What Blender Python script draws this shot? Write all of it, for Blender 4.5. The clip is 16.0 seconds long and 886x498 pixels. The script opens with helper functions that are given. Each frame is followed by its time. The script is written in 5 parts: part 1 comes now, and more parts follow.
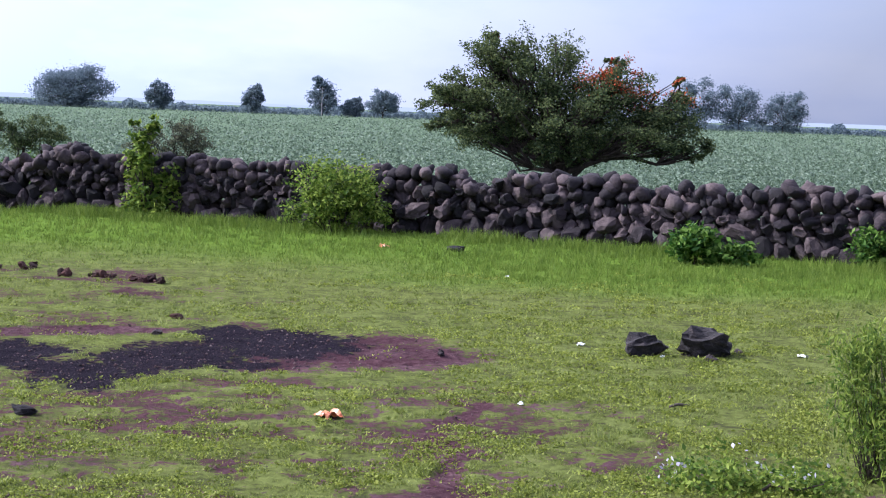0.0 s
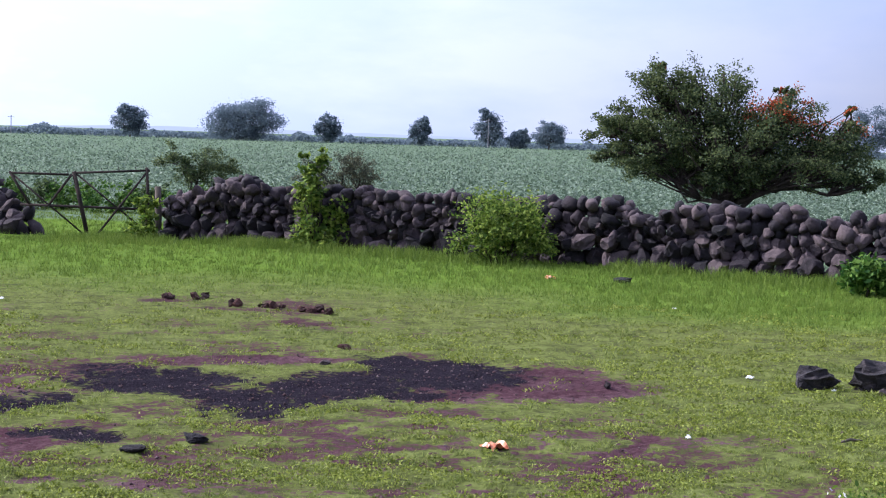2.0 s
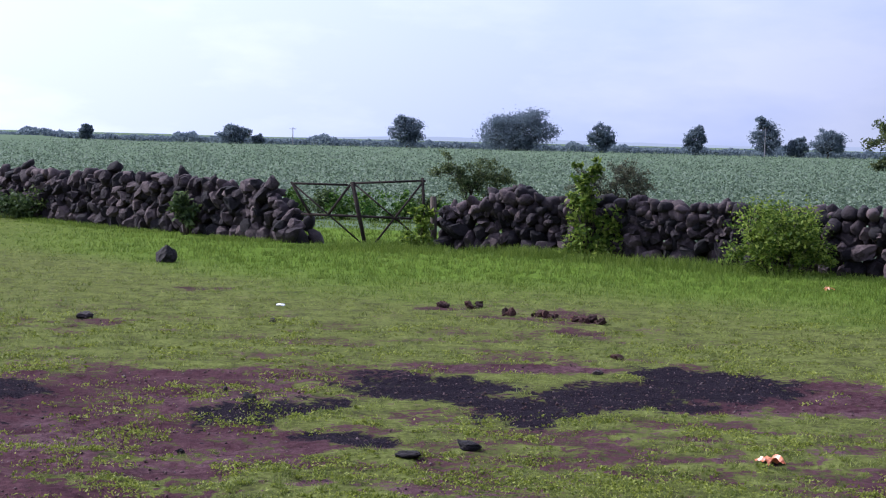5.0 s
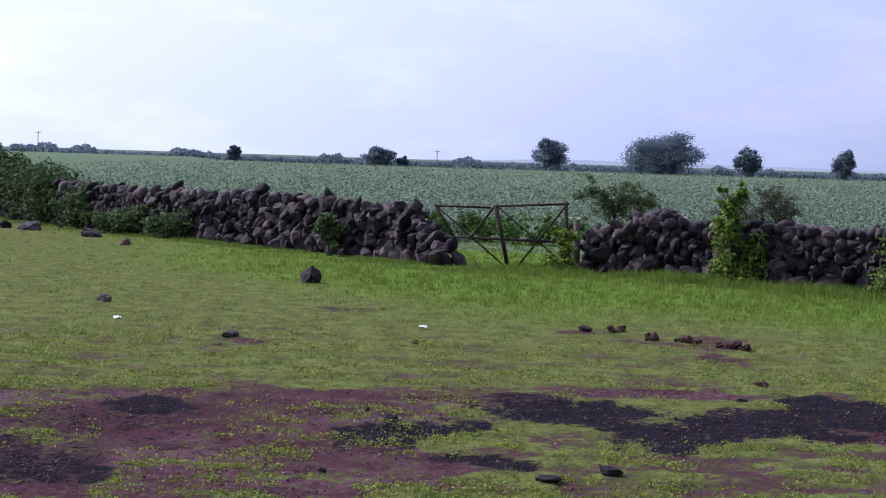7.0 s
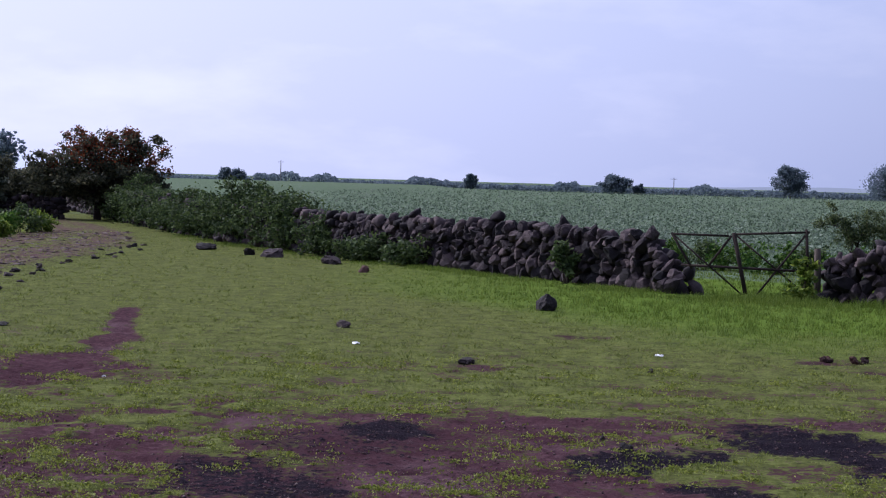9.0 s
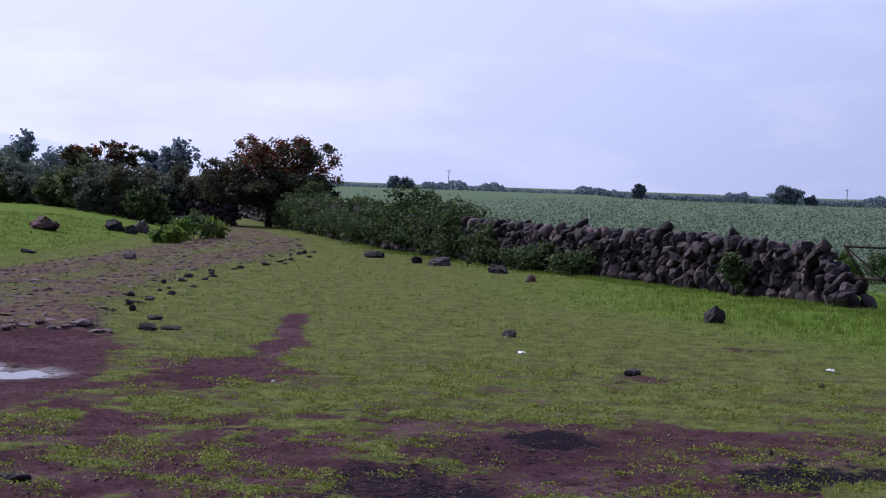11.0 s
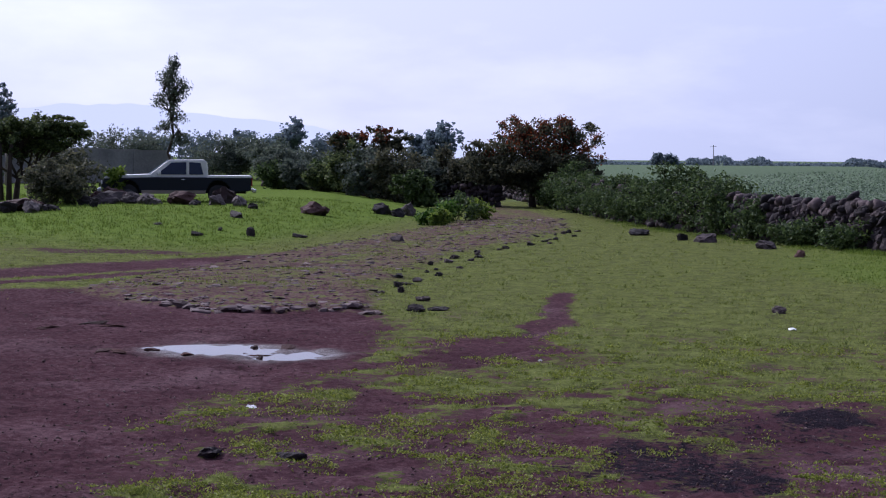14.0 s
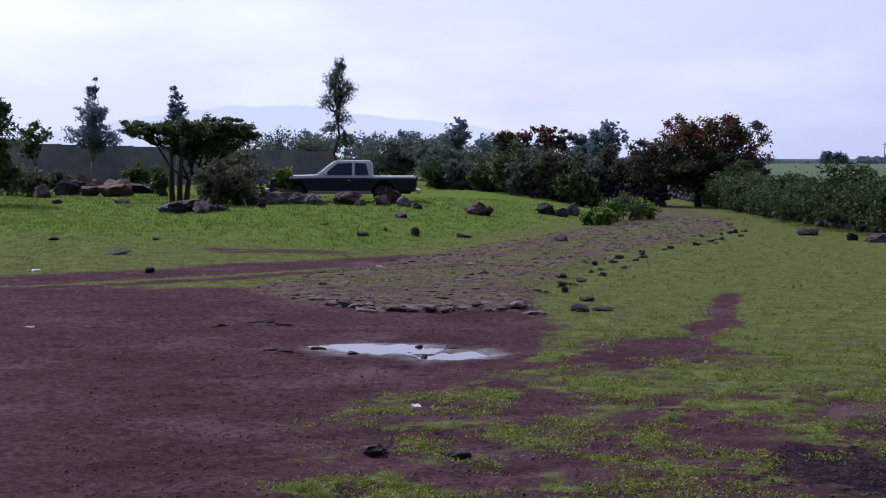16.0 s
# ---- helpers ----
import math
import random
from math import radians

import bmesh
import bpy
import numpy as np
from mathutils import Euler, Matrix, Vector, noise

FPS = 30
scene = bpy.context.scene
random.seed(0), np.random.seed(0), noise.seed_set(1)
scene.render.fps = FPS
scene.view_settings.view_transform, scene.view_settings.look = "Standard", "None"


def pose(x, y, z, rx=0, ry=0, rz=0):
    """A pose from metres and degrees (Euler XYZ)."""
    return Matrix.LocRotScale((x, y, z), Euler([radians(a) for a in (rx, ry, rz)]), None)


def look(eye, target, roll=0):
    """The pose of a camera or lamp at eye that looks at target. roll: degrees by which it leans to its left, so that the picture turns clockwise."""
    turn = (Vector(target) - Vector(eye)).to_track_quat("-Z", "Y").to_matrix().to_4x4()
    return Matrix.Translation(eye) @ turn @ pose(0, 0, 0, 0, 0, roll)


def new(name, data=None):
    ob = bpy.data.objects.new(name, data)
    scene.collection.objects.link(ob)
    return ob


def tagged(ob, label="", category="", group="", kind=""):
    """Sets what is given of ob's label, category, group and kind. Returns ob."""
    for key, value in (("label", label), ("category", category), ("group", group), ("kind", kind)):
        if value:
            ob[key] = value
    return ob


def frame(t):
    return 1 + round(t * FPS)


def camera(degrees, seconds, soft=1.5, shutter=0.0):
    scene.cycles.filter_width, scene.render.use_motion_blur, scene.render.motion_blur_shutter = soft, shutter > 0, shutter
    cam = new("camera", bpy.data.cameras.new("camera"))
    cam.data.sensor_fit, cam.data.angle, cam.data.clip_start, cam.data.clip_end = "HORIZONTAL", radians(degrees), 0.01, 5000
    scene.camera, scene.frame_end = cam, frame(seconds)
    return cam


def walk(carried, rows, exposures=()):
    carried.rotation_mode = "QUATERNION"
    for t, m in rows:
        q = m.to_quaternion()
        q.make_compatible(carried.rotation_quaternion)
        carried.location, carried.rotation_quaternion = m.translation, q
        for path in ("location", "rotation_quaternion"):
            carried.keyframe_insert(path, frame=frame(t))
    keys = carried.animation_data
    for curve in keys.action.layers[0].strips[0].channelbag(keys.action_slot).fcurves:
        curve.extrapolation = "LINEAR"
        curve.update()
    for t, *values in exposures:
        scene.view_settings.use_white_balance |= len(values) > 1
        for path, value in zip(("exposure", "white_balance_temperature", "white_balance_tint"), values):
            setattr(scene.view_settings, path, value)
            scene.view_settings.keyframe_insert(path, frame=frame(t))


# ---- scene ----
cam = camera(29.3, 16.0, soft=1.15)
EYE = (0.0, 0.0, 2.2)
TURNS = [
    (0, 85.376, -2.137, -23.548),
    (0.5, 85.546, -1.901, -22.361),
    (1, 85.766, -1.757, -20.972),
    (1.5, 85.996, -1.616, -19.472),
    (2, 86.250, -1.775, -17.947),
    (2.5, 86.149, -1.854, -15.978),
    (3, 86.369, -2.065, -14.251),
    (3.5, 86.543, -1.804, -12.771),
    (4, 86.366, -1.787, -11.155),
    (4.2, 86.287, -1.684, -10.625),
    (6.5, 86.743, -1.671, -5.344),
    (7, 86.965, -1.750, -3.879),
    (7.5, 87.303, -1.572, -1.597),
    (8, 87.531, -1.431, 0.062),
    (8.5, 87.871, -1.412, 1.971),
    (9, 87.682, -1.579, 4.076),
    (9.2, 87.466, -1.420, 4.381),
    (11.3, 87.888, -1.446, 10.549),
    (11.5, 87.784, -0.909, 10.988),
    (12, 87.720, -0.773, 12.692),
    (12.5, 86.974, -0.941, 15.004),
    (13, 86.773, -0.478, 16.447),
    (13.5, 86.998, -0.342, 17.537),
    (14, 86.938, -0.430, 18.601),
    (14.5, 86.925, 0.099, 19.781),
    (15, 87.033, -0.059, 21.192),
    (15.5, 87.067, -0.242, 22.680),
    (16, 86.908, -0.148, 24.132),
]
walk(cam, [(t, pose(*EYE, rx, ry, rz)) for t, rx, ry, rz in TURNS],
     exposures=[(0.0, 0.74, 5740, 13), (2.0, 0.64, 5740, 14), (4.2, 0.36, 5720, 15.5), (7.0, 0.11, 5700, 18), (9.2, -0.31, 5700, 20), (12.0, -0.37, 5700, 20), (16.0, -0.43, 5720, 18.5)])

# ---- world and sun ----
SUN_AZ, SUN_EL = radians(-62), radians(40)      # azimuth from +y towards +x
sun_dir = Vector((math.sin(SUN_AZ) * math.cos(SUN_EL), math.cos(SUN_AZ) * math.cos(SUN_EL), math.sin(SUN_EL)))
sun = new("sun", bpy.data.lights.new("sun", "SUN"))
sun.data.energy, sun.data.angle, sun.data.color = 5.0, radians(0.6), (1.0, 0.95, 0.86)
sun.matrix_world = look(sun_dir * 50, (0, 0, 0))

world = bpy.data.worlds.new("world")
scene.world = world
world.use_nodes = True
wn, wl = world.node_tree.nodes, world.node_tree.links
wn.clear()
sky = wn.new("ShaderNodeTexSky")
sky.sky_type, sky.sun_disc = "NISHITA", False
sky.sun_elevation, sky.sun_rotation = SUN_EL, -SUN_AZ
sky.air_density, sky.dust_density, sky.ozone_density = 1.0, 3.0, 2.5
# thin high haze and faint cumulus over the clear sky
coord = wn.new("ShaderNodeTexCoord")
flat = wn.new("ShaderNodeMapping")
flat.inputs["Scale"].default_value = (1.0, 1.0, 3.2)
puffs = wn.new("ShaderNodeTexNoise")
puffs.inputs["Scale"].default_value, puffs.inputs["Detail"].default_value, puffs.inputs["Roughness"].default_value = 3.4, 9.0, 0.55
wl.new(coord.outputs["Generated"], flat.inputs["Vector"])
wl.new(flat.outputs["Vector"], puffs.inputs["Vector"])
ramp = wn.new("ShaderNodeMapRange")
ramp.inputs["From Min"].default_value, ramp.inputs["From Max"].default_value = 0.49, 0.66
ramp.inputs["To Min"].default_value, ramp.inputs["To Max"].default_value = 0.0, 0.42
wl.new(puffs.outputs["Fac"], ramp.inputs["Value"])
# hazy air glows towards the sun
toward_sun = wn.new("ShaderNodeVectorMath")
toward_sun.operation = "DOT_PRODUCT"
toward_sun.inputs[1].default_value = sun_dir
wl.new(coord.outputs["Generated"], toward_sun.inputs[0])
glow = wn.new("ShaderNodeMapRange")
glow.inputs["From Min"].default_value, glow.inputs["From Max"].default_value = -0.1, 1.0
glow.inputs["To Min"].default_value, glow.inputs["To Max"].default_value = 2.8, 17.3
wl.new(toward_sun.outputs["Value"], glow.inputs["Value"])
haze = wn.new("ShaderNodeVectorMath")
haze.operation = "SCALE"
tone = wn.new("ShaderNodeMix")
tone.data_type = "RGBA"
tone.inputs["A"].default_value, tone.inputs["B"].default_value = (0.74, 0.88, 1.34, 1), (0.925, 0.945, 1.14, 1)
warm = wn.new("ShaderNodeMapRange")
warm.inputs["From Min"].default_value, warm.inputs["From Max"].default_value = 0.0, 0.6
wl.new(toward_sun.outputs["Value"], warm.inputs["Value"])
wl.new(warm.outputs["Result"], tone.inputs["Factor"])
wl.new(tone.outputs["Result"], haze.inputs[0])
wl.new(glow.outputs["Result"], haze.inputs["Scale"])
veil = wn.new("ShaderNodeMix")
veil.data_type = "RGBA"
veil.inputs["Factor"].default_value = 0.86
wl.new(sky.outputs["Color"], veil.inputs["A"])
wl.new(haze.outputs["Vector"], veil.inputs["B"])
puff_white = wn.new("ShaderNodeVectorMath")
puff_white.operation = "SCALE"
puff_white.inputs[0].default_value = (1.25, 1.24, 1.36)
wl.new(glow.outputs["Result"], puff_white.inputs["Scale"])
cloud = wn.new("ShaderNodeMix")
cloud.data_type = "RGBA"
wl.new(puff_white.outputs["Vector"], cloud.inputs["B"])
wl.new(ramp.outputs["Result"], cloud.inputs["Factor"])
wl.new(veil.outputs["Result"], cloud.inputs["A"])
back = wn.new("ShaderNodeBackground")
back.inputs["Strength"].default_value = 0.1
wl.new(cloud.outputs["Result"], back.inputs["Color"])
out = wn.new("ShaderNodeOutputWorld")
wl.new(back.outputs["Background"], out.inputs["Surface"])


# ---- materials ----
def surf(name, stops, scale=4.0, rough=0.9, bump=0.3, fine=40.0, metal=0.0, pick="", leaf=0.0, spec=0.3, coat=0.0, stretch=(1, 1, 1), bump_dist=0.02, lo=0.3):
    """A two-scale noise surface. stops: colours from dark to light. pick: 'island' or 'object' varies piece by piece."""
    m = bpy.data.materials.new(name)
    m.use_nodes = True
    n, l = m.node_tree.nodes, m.node_tree.links
    b = n["Principled BSDF"]
    tc = n.new("ShaderNodeTexCoord")
    mp = n.new("ShaderNodeMapping")
    mp.inputs["Scale"].default_value = stretch
    l.new(tc.outputs["Object"], mp.inputs["Vector"])
    a = n.new("ShaderNodeTexNoise")
    a.inputs["Scale"].default_value, a.inputs["Detail"].default_value = scale, 6.0
    c = n.new("ShaderNodeTexNoise")
    c.inputs["Scale"].default_value, c.inputs["Detail"].default_value = fine, 4.0
    for q in (a, c):
        l.new(mp.outputs["Vector"], q.inputs["Vector"])
    mix = n.new("ShaderNodeMix")
    mix.inputs["Factor"].default_value = 0.35
    l.new(a.outputs["Fac"], mix.inputs["A"])
    l.new(c.outputs["Fac"], mix.inputs["B"])
    value = mix.outputs["Result"]
    if pick:
        if pick == "island":
            r = n.new("ShaderNodeNewGeometry").outputs["Random Per Island"]
        else:
            r = n.new("ShaderNodeObjectInfo").outputs["Random"]
        two = n.new("ShaderNodeMix")
        two.inputs["Factor"].default_value = 0.5
        shrink = n.new("ShaderNodeMapRange")
        shrink.inputs["To Min"].default_value, shrink.inputs["To Max"].default_value = 0.15, 0.85
        l.new(r, shrink.inputs["Value"])
        l.new(value, two.inputs["A"])
        l.new(shrink.outputs["Result"], two.inputs["B"])
        value = two.outputs["Result"]
    cr = n.new("ShaderNodeValToRGB")
    e = cr.color_ramp.elements
    while len(e) < len(stops):
        e.new(0.5)
    for i, s in enumerate(stops):
        e[i].position = lo + (1 - 2 * lo) * i / max(1, len(stops) - 1)
        e[i].color = (*s, 1)
    l.new(value, cr.inputs["Fac"])
    l.new(cr.outputs["Color"], b.inputs["Base Color"])
    b.inputs["Roughness"].default_value, b.inputs["Metallic"].default_value = rough, metal
    b.inputs["Specular IOR Level"].default_value, b.inputs["Coat Weight"].default_value = spec, coat
    if bump:
        bp = n.new("ShaderNodeBump")
        bp.inputs["Strength"].default_value, bp.inputs["Distance"].default_value = bump, bump_dist
        l.new(mix.outputs["Result"], bp.inputs["Height"])
        l.new(bp.outputs["Normal"], b.inputs["Normal"])
    if leaf:
        t = n.new("ShaderNodeBsdfTranslucent")
        l.new(cr.outputs["Color"], t.inputs["Color"])
        s = n.new("ShaderNodeMixShader")
        s.inputs["Fac"].default_value = leaf
        l.new(b.outputs["BSDF"], s.inputs[1])
        l.new(t.outputs["BSDF"], s.inputs[2])
        l.new(s.outputs["Shader"], n["Material Output"].inputs["Surface"])
    return m


def leafy(name, dark, mid, light, leaf=0.35, rough=0.65, spec=0.15, scale=0.9, fine=9.0):
    return surf(name, [dark, mid, light], scale, rough, 0, fine, pick="island", leaf=leaf, spec=spec, lo=0.36)


M_STONE = surf("basalt_stone", [(0.009, 0.0072, 0.0095), (0.020, 0.0145, 0.0185), (0.037, 0.0262, 0.030), (0.092, 0.067, 0.070)], 3.5, 0.9, 1.0, 22, pick="object", bump_dist=0.05, lo=0.34)
M_STONE_REST = surf("basalt_stone_far", [(0.009, 0.0072, 0.0095), (0.020, 0.0145, 0.0185), (0.037, 0.0262, 0.030), (0.092, 0.067, 0.070)], 3.5, 0.9, 1.0, 22, pick="island", bump_dist=0.05, lo=0.34)
M_BLACK = surf("black_rock", [(0.008, 0.007, 0.008), (0.022, 0.018, 0.021), (0.075, 0.058, 0.060)], 5, 0.85, 1.0, 30, bump_dist=0.05)
M_BOULDER = surf("dark_boulder", [(0.012, 0.010, 0.012), (0.034, 0.027, 0.030), (0.10, 0.082, 0.086)], 2.5, 0.9, 1.0, 18, pick="object", bump_dist=0.06)
M_REDROCK = surf("red_rock", [(0.016, 0.009, 0.010), (0.050, 0.024, 0.024), (0.12, 0.062, 0.056)], 3, 0.9, 0.9, 20, pick="object", bump_dist=0.04)
M_COBBLE = surf("cobble", [(0.038, 0.022, 0.025), (0.078, 0.050, 0.053), (0.15, 0.112, 0.115)], 3, 0.85, 0.6, 30, pick="object")
M_COBBLE_REST = surf("cobble_far", [(0.038, 0.022, 0.025), (0.078, 0.050, 0.053), (0.15, 0.112, 0.115)], 3, 0.85, 0.6, 30, pick="island")
M_IRON = surf("rusty_dark_iron", [(0.012, 0.011, 0.012), (0.035, 0.026, 0.024), (0.05, 0.034, 0.03)], 9, 0.9, 0.3, 60, spec=0.1)
M_BARK = surf("bark", [(0.014, 0.010, 0.009), (0.04, 0.028, 0.024), (0.09, 0.068, 0.056)], 6, 0.95, 0.8, 30, stretch=(1, 1, 0.25))
M_PALEBARK = surf("pale_bark", [(0.10, 0.085, 0.075), (0.20, 0.17, 0.15), (0.32, 0.28, 0.25)], 4, 0.9, 0.5, 25, stretch=(1, 1, 0.3))
M_GRASS = leafy("grass_blades", (0.064, 0.090, 0.016), (0.134, 0.168, 0.026), (0.245, 0.275, 0.062), 0.3, 0.55, 0.25, 0.8, 9.0)
M_TUFT = leafy("tuft_leaves", (0.085, 0.110, 0.016), (0.165, 0.200, 0.026), (0.27, 0.30, 0.058), 0.35, 0.6, 0.2)
M_TALL = leafy("tall_grass_blades", (0.070, 0.112, 0.018), (0.112, 0.168, 0.024), (0.168, 0.222, 0.040), 0.35, 0.65, 0.12, 0.6, 5.0)
M_WEED = leafy("weed_leaves", (0.02, 0.06, 0.010), (0.06, 0.13, 0.018), (0.13, 0.21, 0.04))
M_SHRUB = leafy("bright_shrub_leaves", (0.052, 0.095, 0.017), (0.122, 0.185, 0.026), (0.25, 0.31, 0.056), 0.45)
M_DARKLEAF = leafy("dark_tree_leaves", (0.034, 0.052, 0.026), (0.066, 0.090, 0.036), (0.135, 0.160, 0.060), 0.45)
M_DUSKLEAF = leafy("dusky_tree_leaves", (0.040, 0.046, 0.034), (0.072, 0.078, 0.050), (0.12, 0.114, 0.066), 0.45)
# leaves at middle distance, colour lightened to stand for haze
M_MIDLEAF = leafy("haze_lightened_leaves", (0.060, 0.080, 0.068), (0.090, 0.112, 0.088), (0.14, 0.16, 0.12), 0.45)
M_VINE = leafy("vine_leaves", (0.030, 0.050, 0.021), (0.056, 0.088, 0.030), (0.10, 0.140, 0.044), 0.3)
# pale blue-grey base: the haze over far foliage is put into the colour
M_HAZELEAF = leafy("haze_pale_leaves", (0.125, 0.160, 0.195), (0.140, 0.178, 0.210), (0.16, 0.20, 0.225), 0.5, 0.9, 0.05, 0.1, 1.0)
M_CROP = leafy("crop_leaves", (0.060, 0.090, 0.056), (0.098, 0.138, 0.088), (0.18, 0.23, 0.165), 0.25, 0.55, 0.25)
M_FLOWER = leafy("orange_red_flowers", (0.20, 0.030, 0.014), (0.40, 0.07, 0.03), (0.55, 0.15, 0.05), 0.3)
M_RUST = leafy("rusty_red_leaves", (0.06, 0.018, 0.010), (0.14, 0.040, 0.018), (0.26, 0.075, 0.03), 0.3)
M_LILAC = leafy("pale_lilac_flowers", (0.35, 0.32, 0.42), (0.5, 0.47, 0.55), (0.7, 0.68, 0.72), 0.3)
M_CEMENT = surf("grey_cement", [(0.14, 0.135, 0.15), (0.22, 0.21, 0.225), (0.32, 0.31, 0.32)], 0.8, 0.95, 0.3, 12)
M_SOIL_CLOD = surf("soil_clod", [(0.020, 0.010, 0.010), (0.050, 0.022, 0.021), (0.11, 0.052, 0.046)], 8, 1.0, 1.0, 40, pick="object")
M_WOOD = surf("weathered_wood", [(0.025, 0.02, 0.018), (0.07, 0.055, 0.045), (0.14, 0.11, 0.09)], 6, 0.9, 0.5, 30, stretch=(1, 1, 0.15))


# ---- mesh helpers ----
def fill(me, verts, faces):
    """A mesh from arrays: verts (n, 3) and faces (m, k)."""
    verts, faces = np.asarray(verts, np.float32), np.asarray(faces, np.int32)
    me.vertices.add(len(verts))
    me.vertices.foreach_set("co", verts.ravel())
    me.loops.add(faces.size)
    me.loops.foreach_set("vertex_index", faces.ravel())
    me.polygons.add(len(faces))
    me.polygons.foreach_set("loop_start", np.arange(0, faces.size, faces.shape[1], dtype=np.int32))
    me.update(calc_edges=True)
    return me


def sheet_object(name, verts, faces, material, parent=None, smooth=False):
    me = fill(bpy.data.meshes.new(name), verts, faces)
    me.materials.append(material)
    if smooth:
        me.polygons.foreach_set("use_smooth", np.ones(len(me.polygons), bool))
    ob = new(name, me)
    ob.parent = parent
    return ob


def part(name, bm, material, parent=None, label="", smooth=False):
    me = bpy.data.meshes.new(name)
    bm.normal_update()
    bm.to_mesh(me)
    bm.free()
    me.materials.append(material)
    if smooth:
        me.polygons.foreach_set("use_smooth", np.ones(len(me.polygons), bool))
    ob = new(name, me)
    ob.parent = parent
    return tagged(ob, label)


def empty(name, m, label, category, group="", kind=""):
    ob = new(name)
    ob.matrix_basis = m
    return tagged(ob, label, category, group, kind)


def box(bm, size, at=(0, 0, 0), turn=None, bevel=0.0):
    r = bmesh.ops.create_cube(bm, size=1.0)
    m = Matrix.Translation(at) @ (turn or Matrix()) @ Matrix.Diagonal((*size, 1))
    bmesh.ops.transform(bm, matrix=m, verts=r["verts"])
    if bevel:
        edges = list({e for v in r["verts"] for e in v.link_edges})
        bmesh.ops.bevel(bm, geom=edges, offset=bevel, segments=2, affect="EDGES", profile=0.5)
    return bm


def tube(bm, pts, radii, sides=7):
    """A tapered tube along points."""
    rings = []
    for i, p in enumerate(pts):
        p = Vector(p)
        d = (Vector(pts[min(i + 1, len(pts) - 1)]) - Vector(pts[max(i - 1, 0)])).normalized()
        u = d.cross(Vector((0.13, 0.31, 0.94) if abs(d.z) < 0.8 else (1, 0.1, 0))).normalized()
        v = d.cross(u)
        rings.append([bm.verts.new(p + (u * math.cos(a) + v * math.sin(a)) * radii[i]) for a in (2 * math.pi * k / sides for k in range(sides))])
    for a, b in zip(rings, rings[1:]):
        for k in range(sides):
            bm.faces.new((a[k], a[(k + 1) % sides], b[(k + 1) % sides], b[k]))
    bm.faces.new(rings[0][::-1])
    bm.faces.new(rings[-1])
    return bm


def rock_mesh(name, seed, material, rough=0.22, subdiv=2, flat=1.0, blocky=0.5):
    """A broken stone of unit size: a squared lump with worn flat faces, clefts and pits."""
    rng = np.random.default_rng(int(seed * 977) + 3)
    bm = bmesh.new()
    bmesh.ops.create_icosphere(bm, subdivisions=subdiv, radius=0.5)
    off = Vector((seed * 7.3, seed * 3.1, seed * 1.7))
    cuts = [(Vector(rng.normal(size=3)).normalized(), 0.27 + 0.14 * rng.random()) for _ in range(11)]
    for v in bm.verts:
        d = v.co.normalized()
        s = 1.0 / max(abs(d.x), abs(d.y), abs(d.z)) ** blocky
        k = 1 + rough * 0.8 * noise.noise(d * 1.3 + off) - rough * 0.3 * abs(noise.noise(d * 2.2 - off))
        p = d * 0.5 * s * k
        for face, reach in cuts:
            over = p.dot(face) - reach
            if over > 0:
                p -= face * over * 0.96
        v.co = p * (1 + rough * 0.30 * noise.noise(d * 4.3 + off) + rough * 0.24 * noise.noise(d * 9.0 - off)) * 1.2
        v.co.z *= flat
    me = bpy.data.meshes.new(name)
    bm.to_mesh(me)
    bm.free()
    me.materials.append(material)
    me.polygons.foreach_set("use_smooth", np.zeros(len(me.polygons), bool))
    return me


def sstep(a, b, x):
    t = np.clip((x - a) / (b - a), 0, 1)
    return t * t * (3 - 2 * t)


_rng = np.random.default_rng(7)
_TAB = _rng.random((64, 64))


def vnoise(x, y):
    """Smooth value noise on arrays, 0 to 1, cell of one metre."""
    xi, yi = np.floor(x).astype(int), np.floor(y).astype(int)
    fx, fy = x - xi, y - yi
    fx, fy = fx * fx * (3 - 2 * fx), fy * fy * (3 - 2 * fy)
    a, b = _TAB[xi % 64, yi % 64], _TAB[(xi + 1) % 64, yi % 64]
    c, d = _TAB[xi % 64, (yi + 1) % 64], _TAB[(xi + 1) % 64, (yi + 1) % 64]
    return (a * (1 - fx) + b * fx) * (1 - fy) + (c * (1 - fx) + d * fx) * fy


def fbm(x, y, octaves=4):
    s, a, t = 0, 1, 0
    for o in range(octaves):
        s = s + a * vnoise(x * 2 ** o + 17.3 * o, y * 2 ** o + 5.1 * o)
        t, a = t + a, a * 0.55
    return s / t


# ---- the plan of the yard ----
WALL_EAST = [(19.9, 18.0), (17.3, 21.7), (14.7, 25.1), (11.5, 28.4), (7.5, 32.4), (5.25, 34.2)]
WALL_WEST = [(2.65, 34.8), (0.2, 38.1), (-2.35, 41.7), (-5.6, 46.0), (-10.3, 53.6), (-15.0, 63.9), (-20.0, 75.0), (-27.0, 90.0)]
ROAD_R_Y, ROAD_R_X = [22.4, 28, 37, 43, 52, 59.5, 68, 80], [-8.6, -10.5, -12.0, -12.2, -13.2, -15.2, -18.9, -25]
ROAD_L_Y, ROAD_L_X = [22.4, 24.5, 30.8, 40.7, 60.8, 68, 80], [-12.4, -14.7, -15.6, -16.6, -19.0, -21.5, -28]
DIRT_Y, DIRT_X = [0, 8.7, 10.4, 13.2, 15.4, 17, 19, 21, 22.6, 25, 28, 33], [-5.0, -5.4, -5.8, -6.9, -6.6, -6.6, -7.1, -7.9, -8.8, -9.9, -11.4, -13.5]
